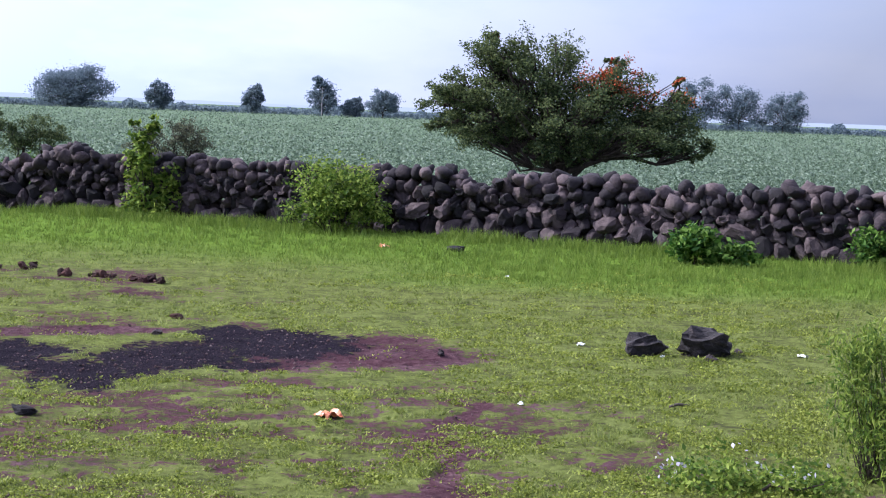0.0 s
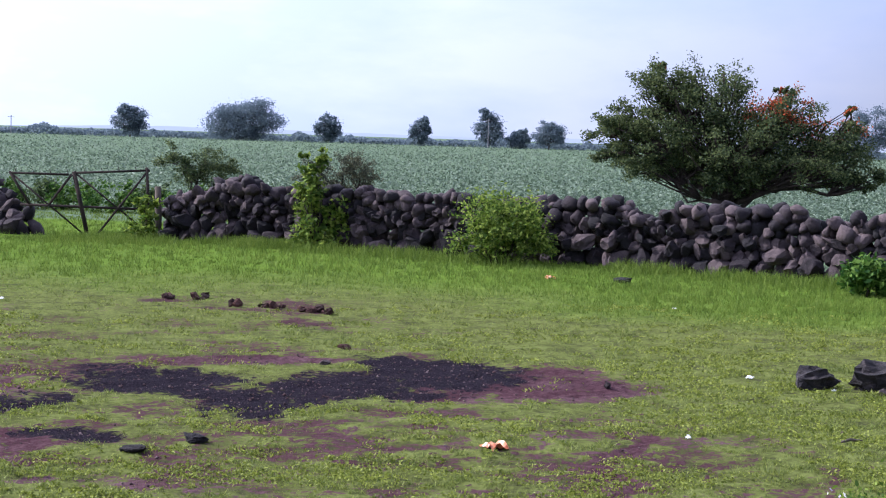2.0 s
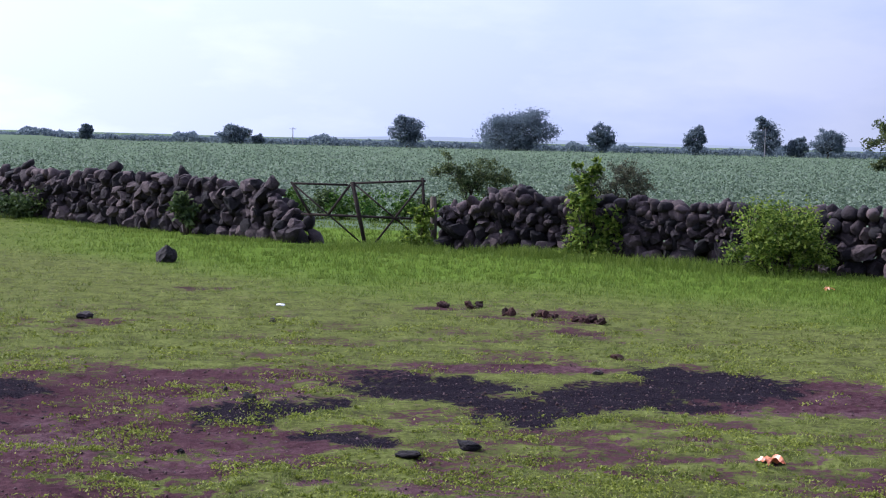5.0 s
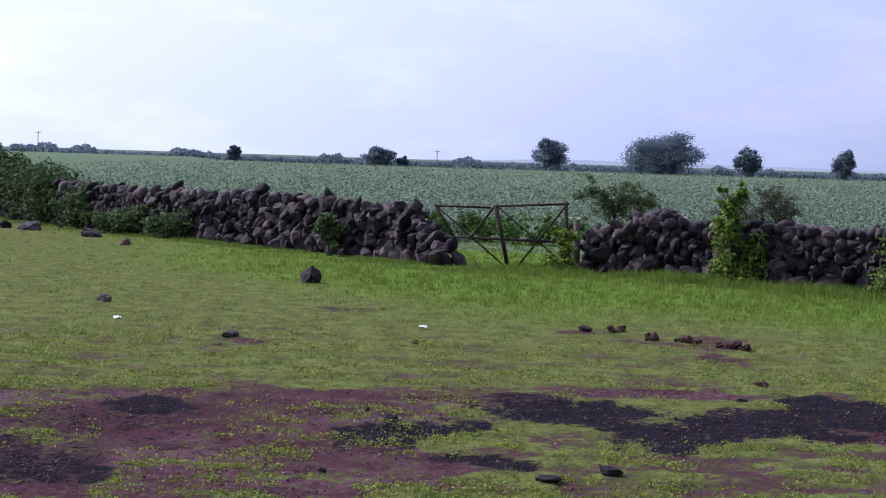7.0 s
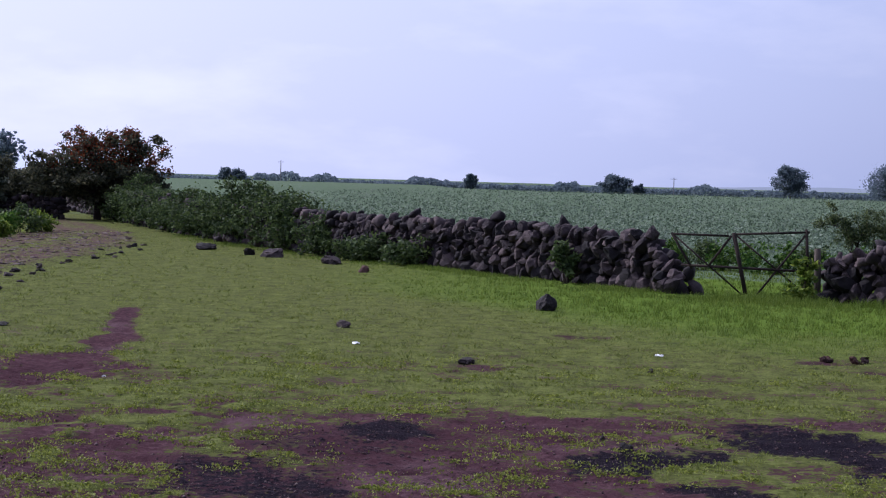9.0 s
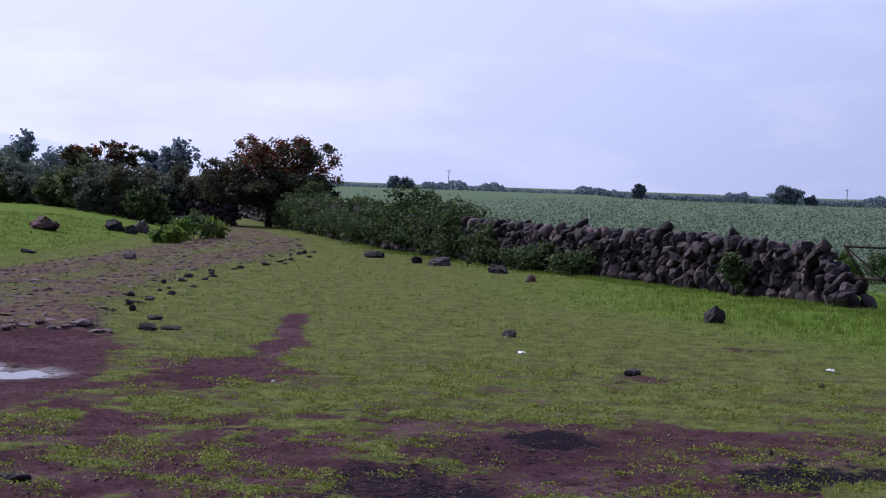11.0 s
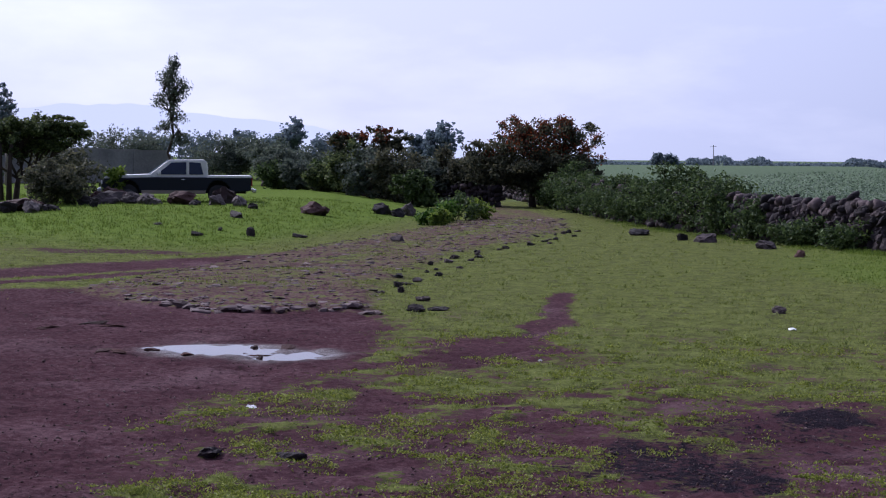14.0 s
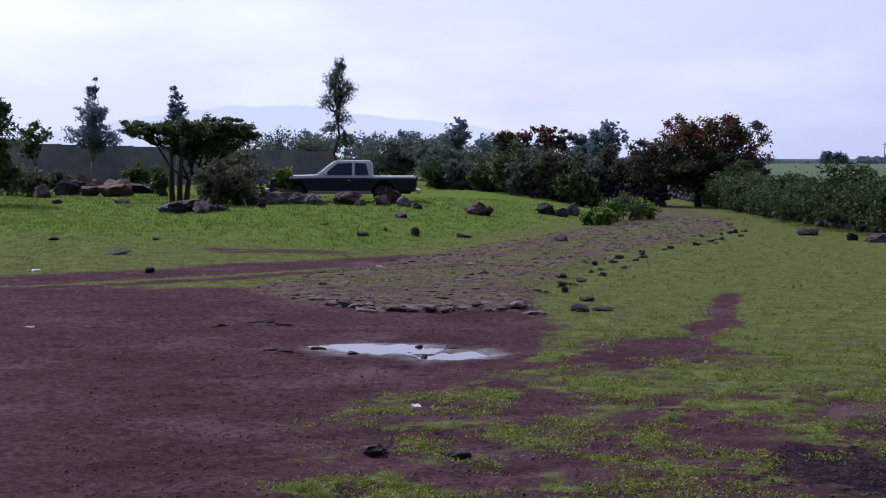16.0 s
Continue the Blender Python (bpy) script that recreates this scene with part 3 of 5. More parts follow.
def build_grass():
    rng = np.random.default_rng(11)
    # tufts of blades over the yard
    each = 8
    tx, ty = spread(170000, -0.84, 0.86, 7.6, 62, 1.75, rng)
    gap = 0.012 + 0.0011 * np.hypot(tx, ty)
    x = np.repeat(tx, each) + rng.normal(size=len(tx) * each) * np.repeat(gap, each)
    y = np.repeat(ty, each) + rng.normal(size=len(tx) * each) * np.repeat(gap, each)
    bare, ash = bareness(x, y)
    road = on_road(x, y)
    clump = fbm(x * 2.2 + 5, y * 2.2)
    thin = fbm(x * 9, y * 9, 2)
    away = beyond_wall(x, y)
    keep = (bare * 0.85 + (thin - 0.5) * 1.1 + (fbm(x * 3.3, y * 3.3) - 0.5) * 1.1 < 0.36) & ((away < -0.2) | ((abs(x - 4.6) < 4) & (away < 12)))
    keep &= (road < -0.1) | (thin * 0.6 + clump > 0.86 - 0.38 * lane_grass(x, y))
    keep &= (thin > 0.36 + 0.1 * rng.random(len(x))) | (y > 20)
    for cx, cy, rx, ry in PUDDLES:
        keep &= np.hypot((x - cx) / rx, (y - cy) / ry) > 1.6
    x, y, clump, bare, thin = x[keep], y[keep], clump[keep], bare[keep], thin[keep]
    lush = meadow(x, y)
    d = np.hypot(x, y)
    r = rng.random(len(x))
    h = (0.012 + 0.028 * sstep(0.4, 0.62, clump) * r + 0.015 * r) * (0.8 + 0.2 * sstep(10, 25, d)) * (1 - 0.4 * bare) * (0.55 + 0.95 * sstep(0.38, 0.68, thin))
    w = np.maximum(0.0075, 0.00050 * d) * (0.7 + 0.6 * rng.random(len(x)))
    short = rng.random(len(x)) > lush
    z = ground_z(x, y)
    v, f = blades(x[short], y[short], z[short], h[short], w[short], rng, 0.7)
    tagged(sheet_object("grass", v, f, M_GRASS), "short bright green pasture grass growing in patches", "grass", kind="stuff")
    # longer, finer grass in the green band before the wall
    tall = ~short
    h = (0.05 + 0.075 * rng.random(tall.sum())) * (0.6 + 0.7 * clump[tall]) * (0.4 + 0.6 * lush[tall])
    v, f = blades(x[tall], y[tall], z[tall], h, w[tall] * 0.9, rng, 0.35)
    tagged(sheet_object("meadow_grass", v, f, M_TALL), "longer fresh green grass before the stone wall", "grass", kind="stuff")
    # single leafy tufts spreading over the worn earth
    n, each = 19000, 22
    tx, ty = spread(n, -0.72, 0.75, 7.8, 21, 1.5, rng)
    bare, ash = bareness(tx, ty)
    dense = fbm(tx * 1.7 + 90, ty * 1.7) + 0.5 * (fbm(tx * 6 + 3, ty * 6, 2) - 0.5)
    keep = (dense > 0.40 + 0.22 * bare + 0.10 * ash + 0.12 * sstep(0.5, 2.5, tx) + 0.1 * sstep(15, 19, ty)) & (tx > np.interp(ty, DIRT_Y, DIRT_X) + 0.15 * rng.normal(size=n))
    tx, ty, dense = tx[keep], ty[keep], dense[keep]
    reach = (0.018 + 0.05 * rng.random(len(tx)) ** 2) * (0.6 + 1.2 * sstep(0.45, 0.65, dense))
    x = np.repeat(tx, each) + rng.normal(size=len(tx) * each) * np.repeat(reach, each)
    y = np.repeat(ty, each) + rng.normal(size=len(tx) * each) * np.repeat(reach, each)
    dome = np.exp(-((x - np.repeat(tx, each)) ** 2 + (y - np.repeat(ty, each)) ** 2) / np.repeat(2.2 * reach ** 2, each))
    z = ground_z(x, y) + 0.004 + (0.006 + 0.55 * np.repeat(reach, each) * dome) * rng.random(len(x))
    v, f = leaf_quads(np.stack([x, y, z], 1), 0.008 + 0.00028 * np.hypot(x, y), rng, 2.1, 0.2)
    tagged(sheet_object("grass_tufts", v, f, M_TUFT), "small yellow-green grass tufts spreading over worn earth", "grass", kind="stuff")
    # tufts along the wall's foot
    n = 60000
    t = rng.random(n)
    k = rng.integers(0, len(WALL_LINE) - 1, n)
    p = np.array(WALL_LINE)
    a, b = p[k], p[k + 1]
    q = a + (b - a) * t[:, None]
    x, y = q[:, 0] + rng.normal(size=n) * 0.3, q[:, 1] - 0.4 - np.abs(rng.normal(size=n)) * 0.9
    tuft = fbm(x * 0.9 + 77, y * 0.9)
    keep = (beyond_wall(x, y) < -0.45) & (tuft > 0.42) & (y < 60)
    x, y, tuft = x[keep], y[keep], tuft[keep]
    h = ((0.05 + 0.16 * rng.random(len(x))) * sstep(0.38, 0.62, tuft) + 0.04) * (0.45 + 0.55 * sstep(1, 6, x))
    v, f = blades(x, y, ground_z(x, y), h, 0.014 + 0.010 * rng.random(len(x)), rng, 0.35)
    tagged(sheet_object("tall_grass", v, f, M_TALL), "taller bright green grass along the stone wall", "grass", kind="stuff")


def build_crop():
    rng = np.random.default_rng(5)
    x, y = spread(175000, -0.75, 0.85, 24, 440, 1.75, rng)
    row = 0.8 * (y / 40) ** 0.5
    across = x * 0.12 + y
    y = y + np.round(across / row) * row + rng.normal(size=len(x)) * row * 0.22 - across
    away = beyond_wall(x, y)
    keep = (away > 2.2 + 2.5 * fbm(x * 0.4, y * 0.4) + 9.0 * sstep(4.5, 2.0, abs(x - 4.6 - away * 0.1))) & (np.hypot(x, y) < 436)
    x, y = x[keep], y[keep]
    d = np.hypot(x, y)
    k = (d / 40) ** 0.55
    cs = []
    for j in range(3):
        cs.append(np.stack([x + rng.normal(size=len(x)) * 0.12 * k, y + rng.normal(size=len(x)) * 0.12 * k, 0.12 + 0.5 * rng.random(len(x)) * (0.7 + 0.5 * fbm(x * 0.15, y * 0.15))], 1))
    c = np.concatenate(cs)
    v, f = leaf_quads(c, np.tile(0.040 * k, 3), rng, 2.3, 0.5)
    tagged(sheet_object("crop_field", v, f, M_CROP), "wide field of knee-high blue-green crop plants", "crop", kind="stuff")


# ---- trees and shrubs ----
def branchy(bm, base, top, r0, r1, rng, bends=4, wob=0.12):
    base, top = Vector(base), Vector(top)
    pts, rad = [], []
    for i in range(bends + 1):
        t = i / bends
        j = Vector(rng.normal(size=3)) * wob * (base - top).length * 0.25 * (1 if 0 < i < bends else 0)
        pts.append(base.lerp(top, t) + j)
        rad.append(r0 + (r1 - r0) * t)
    tube(bm, pts, rad, 6 if r0 > 0.06 else 4)
    return pts


def plant(name, at, label, category, lobes, leaves, leaf_size, material, seed, trunk=None, bark=None, blooms=None, group="", aspect=2.0, clumps=30, tight=0.22, level=0.3, stems=5, kind="", stem=0.014, spray=0.7):
    """A tree or shrub. lobes: (x, y, z, rx, ry, rz) from its foot. Twigs go to clumps in the lobes; leaves gather round them.
    trunk: (radius, fork height, lean x, lean y). blooms: (share, material, lobe indices, name)."""
    rng = np.random.default_rng(seed)
    z0 = at[2] if len(at) > 2 else gz(at[0], at[1])
    root = empty(name, pose(at[0], at[1], z0 - 0.02, 0, 0, math.degrees(math.atan2(-at[0], at[1]))), label, category, group, kind)
    vol = np.array([l[3] * l[4] * l[5] for l in lobes]) ** 0.7
    which = rng.choice(len(lobes), clumps, p=vol / vol.sum())
    L = np.array(lobes)
    u = rng.normal(size=(clumps, 3))
    u /= np.linalg.norm(u, axis=1)[:, None]
    rad = rng.random(clumps) ** 0.45
    cc = L[which, :3] + u * rad[:, None] * L[which, 3:]
    cc[:, 2] = np.maximum(cc[:, 2], 0.06)
    bm = bmesh.new()
    if trunk:
        r, fork, lx, ly = trunk
        head = Vector((lx, ly, fork))
        branchy(bm, (0, 0, -0.1), head, r, r * 0.75, rng, 4, 0.1)
        for li, l in enumerate(lobes):
            c = Vector(l[:3]) - Vector((0, 0, l[5] * 0.4))
            pts = branchy(bm, head, c, r * 0.42, r * 0.16, rng, 4, 0.3)
            for ci in np.where(which == li)[0]:
                branchy(bm, pts[2 + ci % 3], cc[ci], r * 0.2, r * 0.04, rng, 3, 0.25)
        part("trunk", bm, bark or M_BARK, root, smooth=True)
    else:
        for ci in range(0, clumps, max(1, clumps // stems)):
            branchy(bm, (cc[ci][0] * 0.2, cc[ci][1] * 0.2, -0.05), cc[ci], stem, stem * 0.3, rng, 3, 0.2)
        part("stem", bm, bark or M_BARK, root, smooth=True)
    k = rng.integers(0, clumps, leaves)
    size = L[which, 3:].mean(axis=1)[k] * tight
    # leaves sit along twigs that point outwards from the crown
    twig = cc - (L[:, :3] * vol[:, None]).sum(axis=0) / vol.sum() + np.array([0, 0, 0.3 * L[:, 5].max()])
    twig = twig / (np.linalg.norm(twig, axis=1)[:, None] + 1e-6) + 0.4 * rng.normal(size=(clumps, 3))
    off = rng.normal(size=(leaves, 3)) * (size * (1 - 0.45 * spray))[:, None]
    off[:, 2] *= 0.7
    off += twig[k] * ((rng.random(leaves) * 2.6 - 1.0) * size * spray)[:, None]
    pts = cc[k] + off
    pts[:, 2] = np.maximum(pts[:, 2], 0.02)
    if blooms:
        share, bmat, lob, bname = blooms
        # flower clumps sit on the outside of the chosen lobes
        pick = np.isin(which, lob) & (cc[:, 2] > np.median(cc[:, 2]))
        ids = np.where(pick)[0][: max(1, int(clumps * share))]
        isb = np.isin(k, ids) & (rng.random(leaves) < 0.55)
        bv, bf = leaf_quads(pts[isb] + np.array([0, 0, leaf_size]), leaf_size * 1.1, rng, 1.4, 0)
        sheet_object(bname, bv, bf, bmat, root)
        pts = pts[~isb]
    v, f = leaf_quads(pts, leaf_size, rng, aspect, level)
    sheet_object("crown", v, f, material, root)
    return root


# ---- stone walls ----
def polyline(pts, step):
    """Points and unit tangents along a polyline, smoothed."""
    p = np.array(pts, float)
    seg = np.hypot(*np.diff(p, axis=0).T)
    s = np.concatenate([[0], np.cumsum(seg)])
    q = np.arange(0, s[-1], step)
    x, y = np.interp(q, s, p[:, 0]), np.interp(q, s, p[:, 1])
    win = int(2.0 / step)
    ker = np.hanning(win + 2)
    ker /= ker.sum()
    pad = lambda v: np.convolve(np.concatenate([np.full(win, v[0]) + (np.arange(-win, 0)) * (v[1] - v[0]), v, np.full(win, v[-1]) + np.arange(1, win + 1) * (v[-1] - v[-2])]), ker, "same")[win:-win]
    x, y = pad(x), pad(y)
    tx, ty = np.gradient(x), np.gradient(y)
    n = np.hypot(tx, ty)
    return q, x, y, tx / n, ty / n


STONE_SHAPES = [rock_mesh("stone", 1 + i * 1.37, M_STONE, 0.58, 2, 1.0, 0.3 + 0.5 * (i % 3) / 2) for i in range(14)]
SHAPE_ARRAYS = []
for _m in STONE_SHAPES:
    _v = np.empty(len(_m.vertices) * 3, np.float32)
    _m.vertices.foreach_get("co", _v)
    _f = np.empty(len(_m.polygons) * 3, np.int32)
    _m.polygons.foreach_get("vertices", _f)
    SHAPE_ARRAYS.append((_v.reshape(-1, 3), _f.reshape(-1, 3)))


COARSE_ARRAYS = []
for _i in range(8):
    _m = rock_mesh("stone", 1 + _i * 1.37, M_STONE, 0.58, 1, 1.0, 0.3 + 0.5 * (_i % 3) / 2)
    COARSE_ARRAYS.append((np.array([v.co for v in _m.vertices], np.float32), np.array([p.vertices for p in _m.polygons], np.int32)))
    bpy.data.meshes.remove(_m)


def stones_along(pts, height, rng, course=0.2, thick=0.62):
    """Poses of the stones of a dry wall. height: a function of the run along it."""
    q, x, y, tx, ty = polyline(pts, 0.02)
    got = []
    for face in (-1, 1, 0):
        level, z = 0, 0.0
        while z < 1.75:
            ch = course * (1.45 if level == 0 else 1.15 if level == 1 else 0.78 + 0.35 * rng.random())
            s = rng.random() * 0.3
            while s < q[-1]:
                i = min(int(s / 0.02), len(q) - 1)
                w = ch * (0.65 + 1.1 * rng.random() ** 1.3) * (1.5 if rng.random() < 0.06 else 1)
                top = height(s)
                if z + ch * (0.45 + 0.3 * rng.random()) < top:
                    out = face * (thick / 2 - 0.16 - 0.05 * level / 4) + rng.normal() * 0.055
                    nx, ny = ty[i], -tx[i]
                    px, py = x[i] + nx * out, y[i] + ny * out
                    hh = ch * (0.82 + 0.55 * rng.random())
                    turn = Euler((rng.normal() * 0.4, rng.normal() * 0.45, math.atan2(ty[i], tx[i]) + rng.normal() * 0.25))
                    if face or rng.random() < 0.45:
                        m = Matrix.LocRotScale((px, py, z + ch * 0.5 + rng.normal() * 0.045), turn, (w * 1.16, 0.30 + 0.12 * rng.random(), hh * 1.1))
                        got.append((s, face, m))
                s += w * 0.94
            z += ch * 0.93
            level += 1
    return got


def join_stones(items, rng):
    vs, fs, base = [], [], 0
    for _, _, m in items:
        shapes = SHAPE_ARRAYS if m.translation.y < 46 else COARSE_ARRAYS
        v, f = shapes[rng.integers(len(shapes))]
        a = np.array(m)
        vs.append(v @ a[:3, :3].T + a[:3, 3])
        fs.append(f + base)
        base += len(v)
    return np.concatenate(vs), np.concatenate(fs)


def stone_wall(name, pts, height, label, single, seed):
    rng = np.random.default_rng(seed)
    items = stones_along(pts, height, rng)
    ones = [it for it in items if single(it)][:300]
    chosen = {id(it) for it in ones}
    v, f = join_stones([it for it in items if id(it) not in chosen], rng)
    zz = rise(v[:, 0], v[:, 1])
    v[:, 2] += zz - 0.04
    ob = tagged(sheet_object(name, v, f, M_STONE_REST), label, "wall", kind="structure")
    for _, _, m in ones:
        s = new("stone", STONE_SHAPES[rng.integers(len(STONE_SHAPES))])
        s.matrix_basis = m
        s.parent = ob
    return ob


def rock(name, at, size, material, label, seed, category="rock", group="", turn=0, sink=0.12, flat=1.0, rough=0.35, blocky=0.35):
    me = rock_mesh(name, seed, material, rough, 3, flat, blocky)
    ob = new(name, me)
    z = gz(at[0], at[1])
    ob.matrix_basis = Matrix.LocRotScale((at[0], at[1], z + size[2] * (0.5 * flat - sink)), Euler((0.1 * math.sin(seed), 0.12 * math.cos(seed * 2), radians(turn))), size)
    return tagged(ob, label, category, group)


# ---- the standing things ----
_n = 64
_v, _f = [(-8.3, 17.6, 0)], []
for _i in range(_n):
    _a = 2 * math.pi * _i / _n
    _v.append((-8.3 + math.cos(_a) * 1.45, 17.6 + math.sin(_a) * 1.0, 0))
    _f.append((0, 1 + _i, 1 + (_i + 1) % _n))
_level = float(np.mean([gz(c[0], c[1]) for c in PUDDLES])) + 0.034
water = sheet_object("water", np.array(_v) + np.array([0, 0, _level]), _f, M_WATER)
tagged(water, "shallow muddy rain puddle reflecting the sky", "puddle", kind="structure")

build_grass()
build_crop()

stone_wall("wall_east", WALL_EAST[::-1], lambda s: 0.86 + 0.28 * float(sstep(0.4, 1.4, s)) + 0.16 * math.exp(-((s - 1.8) / 0.8) ** 2) + 0.05 * math.sin(s * 1.7) + 0.05 * math.sin(s * 4.1),
           "dry-laid dark basalt field stone wall in the grass", lambda it: it[1] > 0 and it[0] < 19, 3)
stone_wall("wall_west", WALL_WEST, lambda s: 1.22 * min(1.0, 0.16 + s * 0.6) + 0.06 * math.sin(s * 1.9) + 0.05 * math.sin(s * 4.7),
           "dry-laid dark stone wall overgrown with vines farther on", lambda it: it[1] < 0 and it[0] < 14, 4)


# gate of welded bars, closed across the gap
def bar(name, a, b, r, parent, material=None, label=""):
    bm = bmesh.new()
    tube(bm, [a, b], [r, r], 8)
    return part(name, bm, material or M_IRON, parent, label, smooth=True)


def farm_gate():
    a, b = Vector((2.2, 34.5, 0)), Vector((4.9, 34.05, 0))
    ax = (b - a).normalized()
    root = empty("gate", pose(a.x, a.y, gz(3.5, 35)), "closed farm gate of rusty dark iron bars and angle braces", "gate")
    w = (b - a).length
    P = lambda s, z: ax * (s * w) + Vector((0, 0, z))
    bar("top_rail", P(0, 1.24), P(0.42, 1.235), 0.0240, root)
    bar("top_rail", P(0.46, 1.27), P(1.0, 1.36), 0.0240, root)
    bar("mid_rail", P(0.08, 0.62), P(0.99, 0.58), 0.0264, root)
    bar("end_post", P(0.0, 1.27), P(0.16, 0.55), 0.0264, root)
    bar("end_post", P(1.0, 0.35), P(0.975, 1.42), 0.0304, root)
    bar("centre_post", P(0.565, -0.05), P(0.455, 1.3), 0.0432, root)
    bar("brace", P(0.02, 1.22), P(0.53, 0.06), 0.0176, root)
    bar("brace", P(0.44, 1.24), P(0.28, 0.62), 0.0264, root)
    bar("brace", P(0.47, 1.26), P(0.95, 0.2), 0.0176, root)
    bar("brace", P(0.62, 0.02), P(0.97, 1.3), 0.0216, root)
    for k in range(8):
        s = 0.05 + k * 0.122
        z = 1.24 if s < 0.44 else 1.27 + (s - 0.46) * 0.16
        bar("spike", P(s, z), P(s - 0.012, z + 0.09), 0.0064, root)
    return root


farm_gate()
bm = bmesh.new()
tube(bm, [(0, 0, -0.2), (0.01, 0, 0.5), (-0.01, 0.01, 1.05)], [0.075, 0.07, 0.062], 9)
post = part("fence_post", bm, M_WOOD, smooth=True)
post.matrix_basis = pose(5.08, 34.1, 0)
tagged(post, "short weathered wooden post beside the gate", "post")

# the flowering tree behind the wall
plant("flowering_tree", (18.44, 35.5), "broad spreading dark green tree with orange-red blossoms", "tree",
      [(-1.5, 0, 3.4, 0.9, 0.9, 0.7), (-0.3, 0, 3.2, 1.0, 1.0, 0.8), (1.2, 0, 2.8, 1.0, 1.0, 0.7), (-2.45, 0, 2.6, 0.85, 0.8, 0.55), (2.4, 0, 2.3, 0.9, 0.9, 0.6), (0.0, -0.2, 2.25, 1.6, 1.2, 0.75), (-1.5, 0, 2.25, 1.4, 1.0, 0.55), (1.6, -0.2, 1.8, 1.5, 1.1, 0.5),
       (3.0, 0, 1.6, 0.6, 0.7, 0.3), (-2.7, 0, 2.05, 0.6, 0.6, 0.25), (0.4, -0.3, 1.55, 1.0, 0.8, 0.3), (-1.65, 0, 4.0, 0.32, 0.3, 0.22), (-0.15, 0, 4.0, 0.2, 0.2, 0.24), (2.75, 0, 3.0, 0.22, 0.2, 0.28), (1.3, 0, 3.5, 0.3, 0.3, 0.2), (-1.4, -0.2, 1.75, 1.1, 0.8, 0.32), (-0.3, -0.2, 1.4, 0.8, 0.7, 0.3)],
      98000, 0.033, M_DARKLEAF, 21, trunk=(0.17, 0.85, 0.1, 0.0), blooms=(0.055, M_FLOWER, [2, 4, 11, 13, 14], "blossom"), clumps=620, tight=0.17, level=0.3, spray=1.0)
plant("small_tree", (6.9, 40.4), "small dark thorny tree with bare lower stems", "tree",
      [(-0.5, 0, 1.55, 0.4, 0.4, 0.36), (0.2, 0, 1.5, 0.5, 0.4, 0.34), (0.7, 0, 1.35, 0.35, 0.4, 0.28), (0, 0, 1.2, 0.55, 0.4, 0.3)], 8000, 0.026, M_DARKLEAF, 22, trunk=(0.045, 0.35, 0.0, 0), clumps=80, tight=0.24, group="thorn trees by the gate", spray=1.0, level=0.1)
plant("small_tree", (10.3, 40.0), "small dark thorny tree with bare lower stems", "tree",
      [(-0.5, 0, 1.3, 0.45, 0.4, 0.34), (0.15, 0, 1.45, 0.45, 0.4, 0.3), (0.65, 0, 1.3, 0.4, 0.4, 0.32), (0.1, 0, 1.0, 0.6, 0.4, 0.3)], 8000, 0.026, M_DUSKLEAF, 23, trunk=(0.045, 0.35, 0.0, 0), clumps=80, tight=0.24, group="thorn trees by the gate", spray=1.0, level=0.1)

# weeds along the field's edge behind the gate
for i in range(11):
    plant("edge_weed", (0.6 + i * 0.95, 46.6 - i * 0.35 + 0.5 * math.sin(i * 2.3)), "leafy dark green weeds along the field's edge", "weed",
          [(0, 0, 0.36, 0.7, 0.4, 0.34 + 0.08 * math.sin(i * 1.7)), (0.4, 0, 0.5, 0.35, 0.3, 0.3)], 1500, 0.05, M_WEED if i % 3 else M_VINE, 400 + i, clumps=40, tight=0.24, group="weeds behind the gate", stems=6)
# shrubs before the wall
plant("sapling", (7.72, 31.5), "tall bright green leafy sapling against the wall", "shrub",
      [(0.05, 0, 0.32, 0.48, 0.4, 0.32), (0.36, 0, 0.75, 0.26, 0.22, 0.3), (-0.14, 0, 0.95, 0.27, 0.22, 0.35), (-0.16, 0, 1.4, 0.15, 0.14, 0.32), (-0.26, 0, 1.75, 0.07, 0.07, 0.14), (0.06, 0, 1.6, 0.10, 0.10, 0.3), (0.08, 0, 1.98, 0.045, 0.045, 0.24)], 2600, 0.062, M_SHRUB, 31, clumps=100, tight=0.3, stems=22, aspect=1.8)
plant("shrub", (10.2, 28.0), "rounded bright green leafy shrub against the wall", "shrub",
      [(0, 0, 0.82, 0.78, 0.5, 0.45), (-0.4, 0, 0.4, 0.5, 0.4, 0.35), (0.4, 0, 0.45, 0.5, 0.4, 0.35)], 7000, 0.038, M_SHRUB, 32, clumps=120, tight=0.26, stems=20)
plant("shrub", (14.1, 22.4), "low dark green bushy weed at the wall's foot", "shrub",
      [(0, 0, 0.35, 0.42, 0.4, 0.33), (0.55, 0, 0.22, 0.45, 0.35, 0.2)], 2600, 0.055, M_WEED, 33, clumps=60, tight=0.25)
plant("shrub", (17.0, 21.6), "low grey-green bush at the wall's foot", "shrub", [(0, 0, 0.35, 0.5, 0.4, 0.35)], 1600, 0.05, M_WEED, 34, clumps=50, tight=0.25)
plant("shrub", (4.68, 33.6), "slender light green shrub beside the gate", "shrub", [(0, 0, 0.3, 0.3, 0.3, 0.3), (0.1, 0, 0.7, 0.2, 0.2, 0.3)], 700, 0.06, M_SHRUB, 35, clumps=24, tight=0.25)
